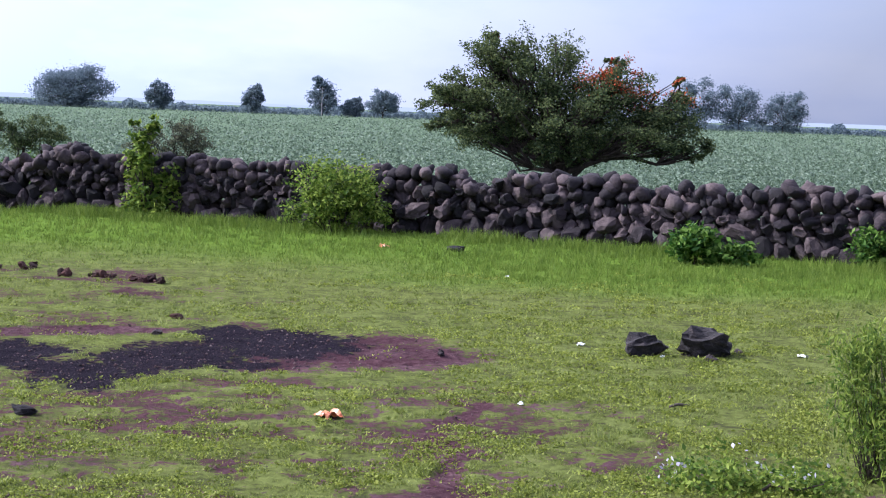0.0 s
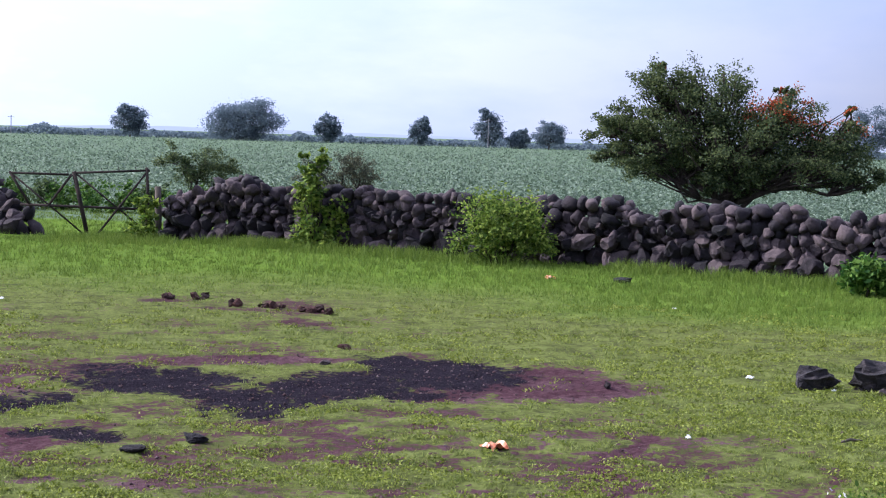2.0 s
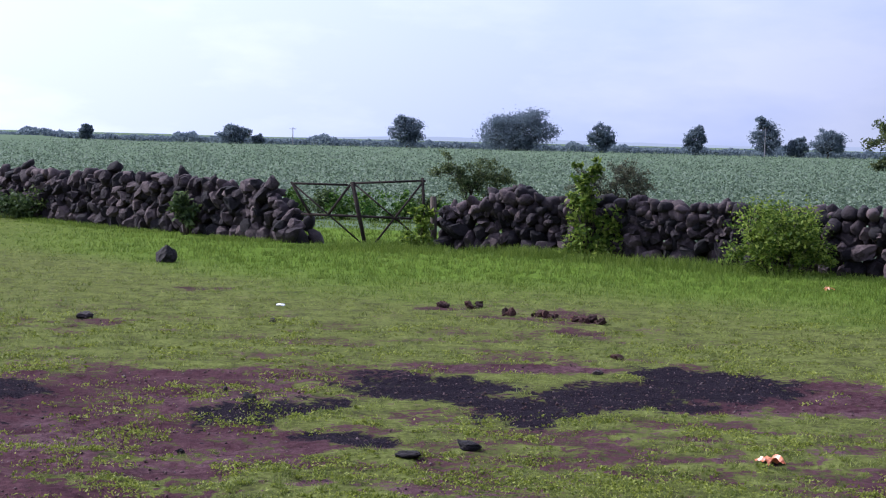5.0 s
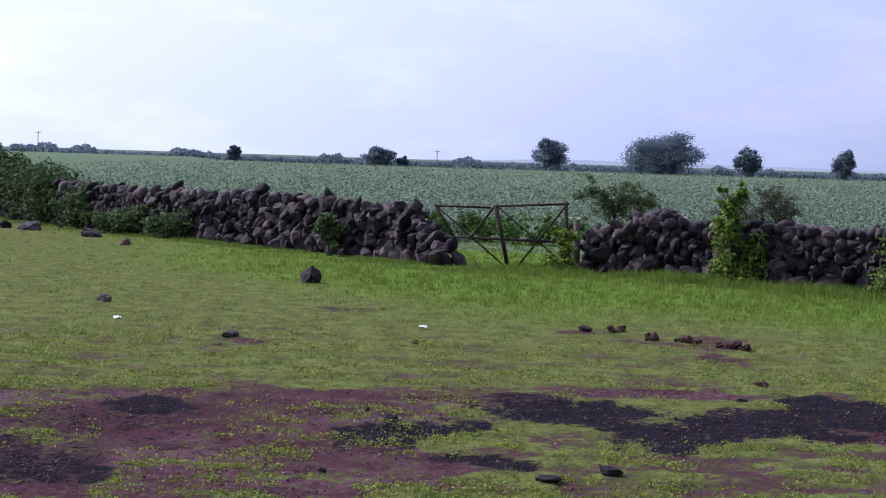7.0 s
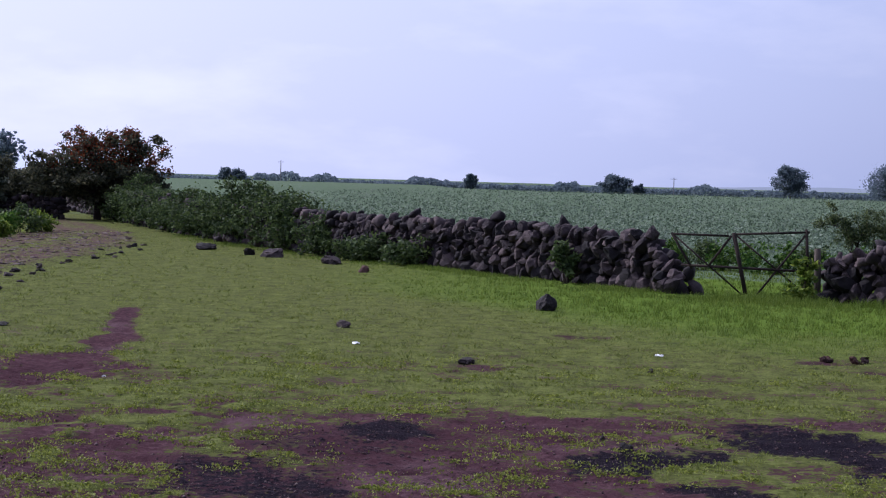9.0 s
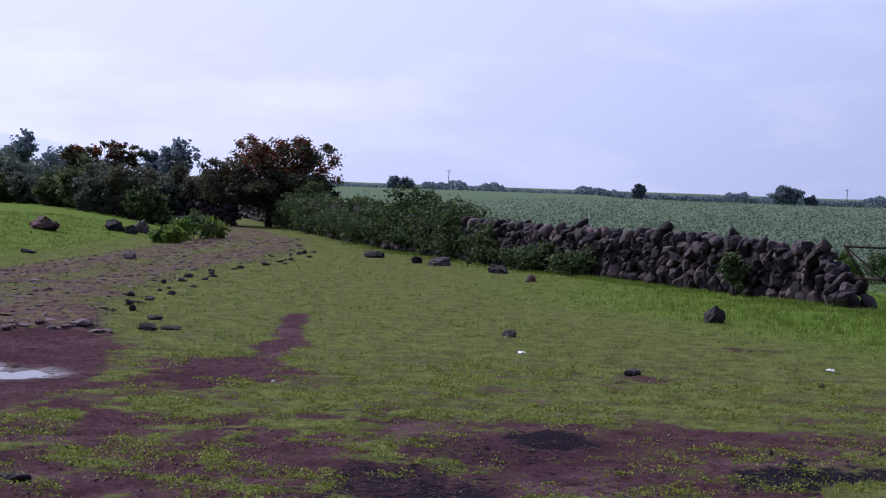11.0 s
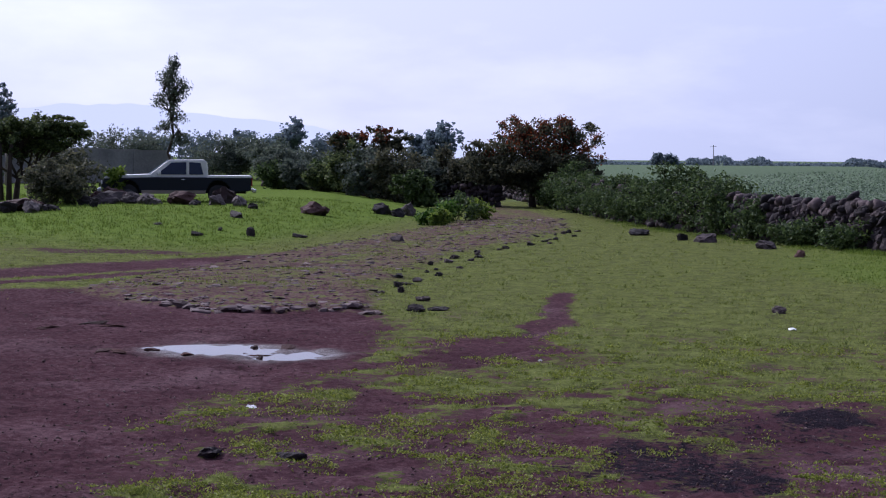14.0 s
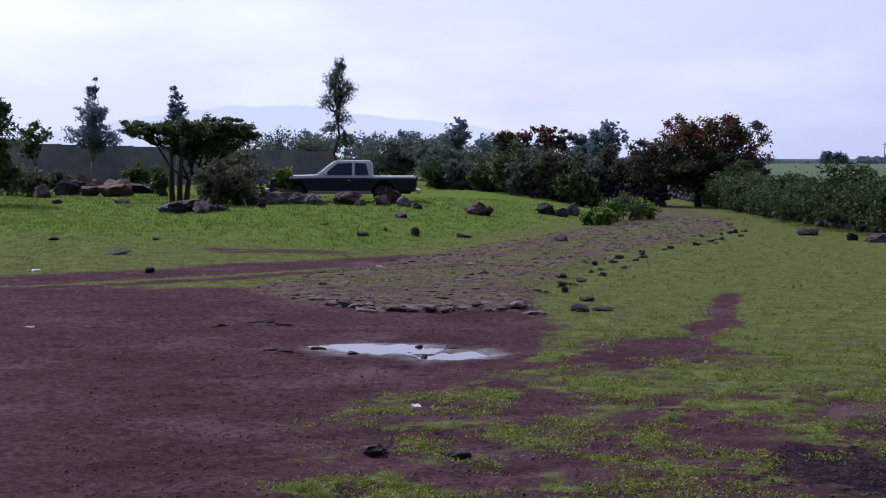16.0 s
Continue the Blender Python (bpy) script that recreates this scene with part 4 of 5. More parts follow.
plant("shrub", (0.1, 37.3), "slender light green shrub against the wall", "shrub", [(0, 0, 0.5, 0.3, 0.3, 0.4)], 900, 0.06, M_VINE, 36, clumps=24, tight=0.25)
plant("tall_weed", (6.75, 8.5), "tall feathery green weed with narrow leaves", "weed",
      [(0.0, 0, 0.35, 0.26, 0.25, 0.35), (-0.06, 0, 0.72, 0.2, 0.2, 0.28)], 4200, 0.012, M_SHRUB, 37, clumps=70, tight=0.35, aspect=5, stems=40, level=-0.6, stem=0.004)
plant("flowering_weed", (5.65, 8.5), "low leafy weed with pale lilac flowers", "weed",
      [(0, 0, 0.1, 0.45, 0.3, 0.1), (0.5, 0.2, 0.08, 0.4, 0.3, 0.08)], 2200, 0.02, M_SHRUB, 38, clumps=60, tight=0.3, blooms=(0.05, M_LILAC, [0, 1], "blossom"))

# rocks
rock("black_rock", (8.12, 13.75), (0.40, 0.34, 0.25), M_BLACK, "rough black volcanic rock lying in the grass", 2.2, group="black rocks", turn=20, rough=0.9, blocky=0.4)
rock("black_rock", (8.72, 13.55), (0.56, 0.36, 0.25), M_BLACK, "rough black volcanic rock with a split top in the grass", 5.4, group="black rocks", turn=-25, rough=1.0, blocky=0.45)
rock("black_rock", (-0.24, 29.2), (0.36, 0.34, 0.32), M_BLACK, "lone squat black rock in the pasture", 3.3, turn=15, sink=0.2)

# far trees over the field
FAR = [(13.3, 429.8, 4.8, 8.6), (18.9, 429.6, 2.6, 3), (56.2, 426, 8.6, 9.5), (83.4, 421.8, 10.4, 19.5), (104.5, 417, 8.2, 6.9), (127, 411, 7.7, 5.4), (143.4, 405, 10, 7.2), (150.5, 403, 5.2, 6), (157.7, 400, 8, 9),
       (227, 364, 13.6, 14), (237, 359, 12.2, 14), (246, 353, 10.8, 12), (-83, 422, 4, 7), (-23.5, 429, 4.6, 3.4)]
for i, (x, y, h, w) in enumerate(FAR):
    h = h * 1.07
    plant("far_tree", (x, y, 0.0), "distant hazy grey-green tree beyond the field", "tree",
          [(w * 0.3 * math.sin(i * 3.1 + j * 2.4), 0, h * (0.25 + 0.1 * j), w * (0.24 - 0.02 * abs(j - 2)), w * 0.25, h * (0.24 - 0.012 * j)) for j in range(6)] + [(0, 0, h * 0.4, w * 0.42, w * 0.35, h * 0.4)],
          26000 if w > 15 else 8500, 0.27, M_HAZELEAF, 50 + i, trunk=(0.25, h * 0.2, 0, 0), clumps=200 if w > 15 else 90, tight=0.24, group="far trees", aspect=1.5, spray=0.2)


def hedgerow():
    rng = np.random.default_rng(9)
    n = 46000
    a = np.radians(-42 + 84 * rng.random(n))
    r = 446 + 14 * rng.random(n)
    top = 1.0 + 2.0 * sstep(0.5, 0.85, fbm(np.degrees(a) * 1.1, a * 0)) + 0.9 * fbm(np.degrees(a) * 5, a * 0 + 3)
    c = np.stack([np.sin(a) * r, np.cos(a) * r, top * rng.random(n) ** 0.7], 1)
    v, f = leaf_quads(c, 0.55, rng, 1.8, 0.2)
    tagged(sheet_object("hedgerow", v, f, M_HAZELEAF), "distant line of trees and bushes along the field's end", "hedgerow", kind="stuff")


hedgerow()


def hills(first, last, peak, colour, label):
    """Low hills on the horizon; haze is put into their colour, which glows unlit."""
    m = bpy.data.materials.new("hill_haze_glow")
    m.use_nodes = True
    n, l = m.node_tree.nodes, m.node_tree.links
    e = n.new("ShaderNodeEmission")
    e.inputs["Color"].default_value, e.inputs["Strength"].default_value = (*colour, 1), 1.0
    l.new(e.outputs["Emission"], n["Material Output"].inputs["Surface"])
    a = np.radians(np.linspace(first, last, 500))
    deg = np.degrees(a)
    h = 4 + 13 * fbm(deg * 0.13 + 4, deg * 0) + 6 * fbm(deg * 0.9, deg * 0 + 8)
    h = h + peak * np.exp(-((deg + 29) / 9.0) ** 2) * (0.7 + 0.5 * fbm(deg * 0.3, deg * 0 + 2))
    h = h * 0.55 * sstep(2, 9, deg) if peak == 0 else h
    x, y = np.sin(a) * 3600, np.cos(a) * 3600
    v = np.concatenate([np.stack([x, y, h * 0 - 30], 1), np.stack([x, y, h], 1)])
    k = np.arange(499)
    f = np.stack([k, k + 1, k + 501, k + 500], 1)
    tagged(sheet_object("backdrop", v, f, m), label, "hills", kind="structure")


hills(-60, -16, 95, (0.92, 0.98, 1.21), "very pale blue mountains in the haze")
hills(-16, 60, 0, (0.40, 0.45, 0.58), "low hills on the horizon, blue-grey with haze")

# vines and bushes over the western wall
q, wx, wy, tx, ty = polyline(WALL_WEST, 0.02)
rngv = np.random.default_rng(77)
for i in range(27):
    s = 10.4 + i * 1.45 + 0.5 * math.sin(i * 2.7)
    k = min(int(s / 0.02), len(q) - 1)
    big = 0.5 + 0.5 * min(1, i / 6)
    h = 0.75 * big + 0.4 * rngv.random() + (0.25 + 0.65 * rngv.random() ** 1.5 if i > 3 else 0)
    plant("vine_bush", (wx[k] - 0.1, wy[k] - 0.12), "dense green vines and brush over the stone wall", "bush",
          [(0, 0, h * 0.55, 0.95, 0.55, h * 0.5), (0.3, 0.3, h * 0.75, 0.7, 0.5, h * 0.35)], 3300, 0.06, M_VINE, 100 + i, clumps=90, tight=0.22, group="bushes along the wall", stems=4)
plant("rust_tree", (-20.6, 74.0), "dark broad tree with rusty orange-red blossom", "tree",
      [(0, 0, 2.7, 2.0, 1.6, 1.1), (-1.7, 0, 2.2, 1.5, 1.3, 0.9), (1.8, 0, 2.4, 1.3, 1.2, 1.2), (0.2, -0.4, 1.8, 2.4, 1.5, 0.8), (-0.5, 0, 3.4, 1.2, 1, 0.6), (1.6, 0, 3.5, 1.2, 1, 0.6), (-2.4, 0, 2.3, 0.8, 0.8, 0.7), (2.4, 0, 1.8, 0.8, 0.8, 0.6), (0, 0, 1.3, 2.3, 1.3, 0.65), (-1.9, 0, 1.5, 1.3, 1.1, 0.7)],
      30000, 0.075, M_DUSKLEAF, 140, trunk=(0.2, 0.8, 0, 0), blooms=(0.28, M_RUST, [0, 2, 4, 5], "blossom"), clumps=300, tight=0.17)


# ---- the pickup ----
def paint(name, col, rough=0.3, metal=0.0):
    return surf(name, [tuple(c * 0.85 for c in col), col, tuple(min(1, c * 1.1) for c in col)], 3, rough, 0.0, 30, metal=metal, spec=0.25, coat=0.05)


def extrude_profile(pts, half, bm=None, bevel=0.03):
    """A solid from a side profile (x along, z up), 2 * half wide."""
    bm = bm or bmesh.new()
    a = [bm.verts.new((x, -half, z)) for x, z in pts]
    b = [bm.verts.new((x, half, z)) for x, z in pts]
    bm.faces.new(a)
    bm.faces.new(b[::-1])
    for i in range(len(pts)):
        j = (i + 1) % len(pts)
        bm.faces.new((a[j], a[i], b[i], b[j]))
    bmesh.ops.recalc_face_normals(bm, faces=bm.faces)
    if bevel:
        bmesh.ops.bevel(bm, geom=list(bm.edges), offset=bevel, segments=2, affect="EDGES", profile=0.6)
    return bm


def arch(cx, r, z0, n=7):
    return [(cx - r * math.cos(math.pi * k / n), z0 + r * math.sin(math.pi * k / n)) for k in range(n + 1)]


def pickup():
    navy, silver, tan = paint("navy_paint", (0.006, 0.009, 0.018), 0.5), paint("silver_paint", (0.66, 0.65, 0.64), 0.3, 0.1), paint("tan_paint", (0.22, 0.18, 0.15), 0.4)
    # the windscreen's pale blue base paints in the sky it reflects
    glass, bright = paint("tinted_glass", (0.03, 0.04, 0.09), 0.05), paint("windscreen_sky_reflection", (0.40, 0.50, 0.62), 0.05)
    rubber, chrome = paint("tyre_rubber", (0.015, 0.015, 0.016), 0.9), paint("chrome", (0.6, 0.6, 0.62), 0.2, 1.0)
    red, lamp = paint("tail_lamp", (0.25, 0.02, 0.02)), paint("head_lamp", (0.6, 0.6, 0.62), 0.1)
    x0, y0 = -28.5, 54.75
    root = empty("pickup_truck", pose(x0, y0, gz(x0, y0) - 0.1, 0, 0, 27.3), "dark navy and silver extended-cab pickup truck parked on grass", "truck")
    # x runs from the front (-2.65) to the tail (2.65)
    side = [(-2.6, 0.48)] + arch(-1.72, 0.42, 0.46) + arch(1.45, 0.42, 0.46) + [(2.6, 0.5), (2.62, 0.98), (-0.85, 0.98), (-2.55, 0.93), (-2.62, 0.7)]
    part("body", extrude_profile(side, 0.92), navy, root)
    part("chassis", box(bmesh.new(), (4.9, 1.3, 0.5), (0, 0, 0.66), None, 0.03), rubber, root, "dark underbody")
    part("hood", extrude_profile([(-2.58, 0.93), (-0.9, 0.97), (-0.9, 1.09), (-1.8, 1.06), (-2.5, 1.0)], 0.88), silver, root, "silver hood")
    part("cab", extrude_profile([(-1.02, 0.96), (-1.0, 1.06), (-0.28, 1.60), (0.95, 1.62), (1.06, 1.5), (1.1, 0.96)], 0.80, None, 0.04), silver, root, "silver cab")
    part("bed_rail", extrude_profile([(1.1, 0.97), (2.62, 0.97), (2.62, 1.05), (1.1, 1.05)], 0.93, None, 0.02), silver, root, "silver bed rail")
    part("rocker_trim", extrude_profile([(-1.25, 0.40), (1.0, 0.40), (1.0, 0.52), (-1.25, 0.52)], 0.925, None, 0.01), tan, root, "tan lower trim")
    for y in (-1, 1):
        bm = extrude_profile([(-0.72, 1.08), (-0.2, 1.5), (0.32, 1.52), (0.32, 1.08)], 0.012, None, 0)
        bmesh.ops.translate(bm, verts=bm.verts, vec=(0, y * 0.806, 0))
        part("side_window", bm, glass, root, "tinted side window")
        bm = extrude_profile([(0.42, 1.08), (0.42, 1.52), (0.82, 1.5), (0.92, 1.08)], 0.012, None, 0)
        bmesh.ops.translate(bm, verts=bm.verts, vec=(0, y * 0.806, 0))
        part("rear_side_window", bm, glass, root, "tinted side window")
        part("wing_mirror", box(bmesh.new(), (0.1, 0.16, 0.14), (-0.62, y * 0.93, 1.14), None, 0.03), silver, root)
        part("headlight", box(bmesh.new(), (0.05, 0.36, 0.15), (-2.63, y * 0.66, 0.80), None, 0.02), lamp, root)
        part("tail_light", box(bmesh.new(), (0.04, 0.12, 0.3), (2.63, y * 0.84, 0.82), None, 0.01), red, root)
        part("door_handle", box(bmesh.new(), (0.14, 0.03, 0.03), (0.2, y * 0.935, 0.9), None, 0.008), chrome, root)
        for x in (-1.72, 1.45):
            bm = bmesh.new()
            tube(bm, [(x, y * 0.70, 0.36), (x, y * 0.73, 0.36), (x, y * 0.88, 0.36), (x, y * 0.91, 0.36)], [0.31, 0.36, 0.36, 0.31], 24)
            w = part("wheel", bm, rubber, root, "black tyre", smooth=True)
            bm = bmesh.new()
            tube(bm, [(x, y * 0.86, 0.36), (x, y * 0.915, 0.36), (x, y * 0.925, 0.36)], [0.2, 0.2, 0.12], 20)
            part("rim", bm, paint("dull_steel", (0.06, 0.06, 0.065), 0.6, 0.6), w, "dull steel rim")
    wind = bmesh.new()
    q = [wind.verts.new(p) for p in ((-1.0, -0.72, 1.09), (-1.0, 0.72, 1.09), (-0.34, 0.68, 1.575), (-0.34, -0.68, 1.575))]
    wind.faces.new(q)
    ex = bmesh.ops.extrude_face_region(wind, geom=list(wind.faces))
    bmesh.ops.translate(wind, verts=[v for v in ex["geom"] if isinstance(v, bmesh.types.BMVert)], vec=(-0.02, 0, 0.015))
    part("windscreen", wind, bright, root, "glass windscreen")
    part("front_bumper", box(bmesh.new(), (0.16, 1.86, 0.16), (-2.7, 0, 0.52), None, 0.04), chrome, root, "chrome bumper")
    part("rear_bumper", box(bmesh.new(), (0.14, 1.8, 0.14), (2.72, 0, 0.5), None, 0.03), chrome, root, "chrome bumper")
    part("grille", box(bmesh.new(), (0.04, 0.9, 0.2), (-2.63, 0, 0.8), None, 0.01), rubber, root)
    return root


pickup()


# ---- west of the track: the bank with the truck, rocks and trees ----
def toward(bearing, d):
    """A place d metres off, at a bearing in degrees left of north."""
    return (-math.sin(radians(bearing)) * d, math.cos(radians(bearing)) * d)


plant("acacia", toward(32.74, 62), "flat-topped dark acacia tree with several stems", "tree",
      [(-1.2, 0, 2.62, 1.0, 0.9, 0.24), (-2.0, 0, 2.85, 0.45, 0.5, 0.10), (0.2, 0, 2.6, 1.2, 1.0, 0.36), (1.5, 0, 2.6, 0.95, 0.9, 0.34), (2.2, 0, 2.45, 0.45, 0.5, 0.24), (0.3, 0.1, 2.15, 1.5, 1.0, 0.30), (1.2, 0, 2.0, 0.9, 0.8, 0.24), (0.2, 0, 1.75, 0.6, 0.6, 0.25), (1.5, 0, 2.98, 0.6, 0.5, 0.10)],
      26000, 0.055, M_DARKLEAF, 201, trunk=(0.13, 0.8, 0.1, 0.0), clumps=260, tight=0.16, level=0.5, spray=1.0)
# this tree and the cypress take the leaf colour with haze painted in
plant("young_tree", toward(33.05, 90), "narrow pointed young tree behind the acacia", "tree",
      [(0, 0, 4.9, 0.3, 0.3, 0.55), (0, 0, 4.0, 0.55, 0.5, 0.6), (0, 0, 3.0, 0.7, 0.6, 0.6)], 2600, 0.08, M_HAZELEAF, 207, trunk=(0.08, 1.8, 0, 0), bark=M_PALEBARK, clumps=90, tight=0.2)
for b, lean in ((33.20, -0.1), (32.96, 0.05)):
    bm = bmesh.new()
    tube(bm, [(0, 0, -0.1), (lean * 0.4, 0, 0.9), (lean, 0.1, 2.0)], [0.11, 0.09, 0.06], 7)
    o = part("dead_trunk", bm, M_BARK, smooth=True)
    x, y = toward(b, 61.5)
    o.matrix_basis = pose(x, y, gz(x, y))
    tagged(o, "bare dark upright stem beside the acacia", "tree trunk", "stems by the acacia")
plant("dark_shrub", toward(31.61, 57), "dense dark shrub under the acacia", "shrub", [(0, 0, 0.75, 0.9, 0.7, 0.65), (0.5, 0, 0.5, 0.7, 0.6, 0.45)], 4200, 0.07, M_DUSKLEAF, 202, clumps=90, tight=0.2, stems=10)
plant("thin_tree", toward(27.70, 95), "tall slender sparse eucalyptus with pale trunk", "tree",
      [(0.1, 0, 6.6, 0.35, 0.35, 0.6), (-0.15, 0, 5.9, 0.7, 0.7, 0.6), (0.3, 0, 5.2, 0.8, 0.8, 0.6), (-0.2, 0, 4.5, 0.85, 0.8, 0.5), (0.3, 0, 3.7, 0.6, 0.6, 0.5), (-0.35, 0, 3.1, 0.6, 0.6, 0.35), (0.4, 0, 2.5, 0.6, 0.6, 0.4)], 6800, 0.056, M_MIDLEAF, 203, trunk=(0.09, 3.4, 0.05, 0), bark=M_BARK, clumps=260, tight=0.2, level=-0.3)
plant("cypress", toward(35.79, 92), "tall pointed tree behind the rocks, paled by haze", "tree",
      [(0, 0, 5.0, 0.4, 0.4, 0.8), (0, 0, 3.9, 0.85, 0.8, 0.7), (-0.2, 0, 2.8, 1.15, 1, 0.7), (0.3, 0, 2.4, 1.1, 1, 0.6)], 6500, 0.075, M_HAZELEAF, 204, trunk=(0.11, 1.3, 0, 0), bark=M_PALEBARK, clumps=160, tight=0.18)
plant("edge_tree", toward(39.04, 60), "dark leafy tree with a thick low crown", "tree",
      [(0, 0, 2.2, 0.9, 0.9, 0.8), (0.1, 0, 3.1, 0.6, 0.6, 0.6), (0, 0, 1.2, 0.9, 0.9, 0.6)], 7000, 0.08, M_DARKLEAF, 205, trunk=(0.12, 0.5, 0, 0), clumps=130, tight=0.2)
plant("sparse_tree", toward(37.61, 75), "thin sparse young tree with few leaves", "tree", [(0, 0, 2.6, 0.75, 0.7, 0.45), (-0.3, 0, 2.0, 0.5, 0.5, 0.4)], 900, 0.1, M_DARKLEAF, 206, trunk=(0.05, 1.2, 0, 0), clumps=50, tight=0.2)
for i, (b, d, h, w, mat) in enumerate([(34.41, 84, 1.3, 1.2, M_DARKLEAF), (33.85, 86, 1.0, 1.6, M_VINE), (31.33, 66, 1.9, 1.6, M_DUSKLEAF), (30.67, 68, 1.7, 1.5, M_DUSKLEAF), (29.54, 61, 1.3, 0.5, M_SHRUB), (36.88, 78, 0.9, 1.0, M_DUSKLEAF), (37.79, 70, 1.0, 1.2, M_DUSKLEAF), (33.57, 70, 0.9, 0.6, M_VINE), (38.42, 72, 1.2, 1.4, M_DUSKLEAF)]):
    plant("scrub_bush", toward(b, d), "low dark scrub bush among the rocks", "bush", [(0, 0, h * 0.55, w * 0.6, w * 0.5, h * 0.5)], 1500, 0.09, mat, 220 + i, clumps=50, tight=0.22, group="scrub bushes", stems=8)

# cement block wall behind, in panels with piers
cw = empty("cement_wall", pose(0, 0, 0), "long bare grey cement wall behind the trees", "wall")
a, b = Vector((*toward(41.60, 93), 0)), Vector((*toward(27.79, 97), 0))
run = b - a
heading = math.atan2(run.y, run.x)
for k in range(12):
    c = a + run * ((k + 0.5) / 12)
    base = gz(c.x, c.y)
    top = 3.0 - 0.5 * k / 12 if k > 2 else 3.1
    turn = Matrix.Rotation(heading, 4, "Z")
    part("panel", box(bmesh.new(), (run.length / 12 - 0.02, 0.16, top - base + 0.3), (c.x, c.y, (top + base - 0.3) / 2), turn), M_CEMENT, cw)
    e = a + run * (k / 12)
    part("pier", box(bmesh.new(), (0.24, 0.26, top - base + 0.36), (e.x, e.y, (top + base - 0.26) / 2), turn), M_CEMENT, cw)

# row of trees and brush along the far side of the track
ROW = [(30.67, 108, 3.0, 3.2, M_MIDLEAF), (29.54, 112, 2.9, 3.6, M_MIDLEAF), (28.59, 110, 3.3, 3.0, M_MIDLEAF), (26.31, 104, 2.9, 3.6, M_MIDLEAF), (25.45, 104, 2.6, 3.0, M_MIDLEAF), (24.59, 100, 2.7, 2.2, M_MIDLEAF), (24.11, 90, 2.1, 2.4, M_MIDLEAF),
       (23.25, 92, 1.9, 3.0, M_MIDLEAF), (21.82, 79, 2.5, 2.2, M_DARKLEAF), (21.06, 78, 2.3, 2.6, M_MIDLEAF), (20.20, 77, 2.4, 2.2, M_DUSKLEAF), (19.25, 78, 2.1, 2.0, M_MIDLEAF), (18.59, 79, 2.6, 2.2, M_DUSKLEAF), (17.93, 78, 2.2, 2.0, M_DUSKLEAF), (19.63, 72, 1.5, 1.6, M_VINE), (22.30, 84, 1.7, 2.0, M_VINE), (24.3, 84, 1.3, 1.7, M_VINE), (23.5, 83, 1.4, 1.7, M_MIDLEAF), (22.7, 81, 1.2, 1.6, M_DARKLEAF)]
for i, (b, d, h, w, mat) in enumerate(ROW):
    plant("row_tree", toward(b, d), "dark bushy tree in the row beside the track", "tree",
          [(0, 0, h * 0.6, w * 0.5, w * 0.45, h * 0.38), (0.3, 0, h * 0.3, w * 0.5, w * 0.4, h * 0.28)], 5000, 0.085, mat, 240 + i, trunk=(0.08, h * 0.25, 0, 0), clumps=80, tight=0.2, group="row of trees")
plant("rust_tree", toward(21.15, 80), "dark bushy tree with rusty reddish crown", "tree",
      [(-0.9, 0, 2.5, 0.9, 0.8, 0.55), (0.3, 0, 2.65, 0.9, 0.8, 0.6), (1.3, 0, 2.7, 0.7, 0.7, 0.5), (0, 0, 1.8, 1.6, 1, 0.5)], 5000, 0.1, M_DUSKLEAF, 260, trunk=(0.1, 0.7, 0, 0), blooms=(0.22, M_RUST, [0, 1], "blossom"), clumps=110, tight=0.17)
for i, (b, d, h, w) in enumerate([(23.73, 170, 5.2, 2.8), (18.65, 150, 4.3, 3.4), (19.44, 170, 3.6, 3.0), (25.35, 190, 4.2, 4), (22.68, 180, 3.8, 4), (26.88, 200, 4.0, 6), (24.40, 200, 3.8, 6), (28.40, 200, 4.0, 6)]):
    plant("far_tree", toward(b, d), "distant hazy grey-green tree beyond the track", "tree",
          [(0, 0, h * 0.68, w * 0.5, w * 0.5, h * 0.3), (0, 0, h * 0.4, w * 0.42, w * 0.4, h * 0.3)], 1700, 0.26, M_HAZELEAF, 270 + i, trunk=(0.14, h * 0.3, 0, 0), clumps=60, tight=0.2, group="far trees", aspect=1.5)
# old stone wall between the trees and the track's end
stone_wall("wall_north", [toward(24.59, 88), toward(21.92, 84), toward(18.87, 78), toward(16.61, 76)], lambda s: 0.95 + 0.1 * math.sin(s * 1.3), "dark old stone wall half hidden by trees", lambda it: False, 6)
# weeds at the track's bend
for i, (b, d, h, w, mat) in enumerate([(19.06, 56, 0.55, 0.7, M_WEED), (18.40, 58, 0.75, 0.9, M_WEED), (18.02, 60, 0.95, 1.2, M_VINE), (17.36, 61, 0.7, 0.8, M_SHRUB), (18.68, 55, 0.5, 0.6, M_SHRUB)]):
    plant("roadside_weed", toward(b, d), "leafy green weeds beside the track", "weed", [(0, 0, h * 0.5, w * 0.6, w * 0.5, h * 0.5)], 1000, 0.07, mat, 290 + i, clumps=40, tight=0.24, group="roadside weeds", stems=10)
plant("weed", toward(13.26 - 9.05, 49.5), "light green weed growing from the wall's foot", "weed", [(0, 0, 0.35, 0.35, 0.3, 0.35)], 700, 0.07, M_SHRUB, 296, clumps=24, tight=0.25)

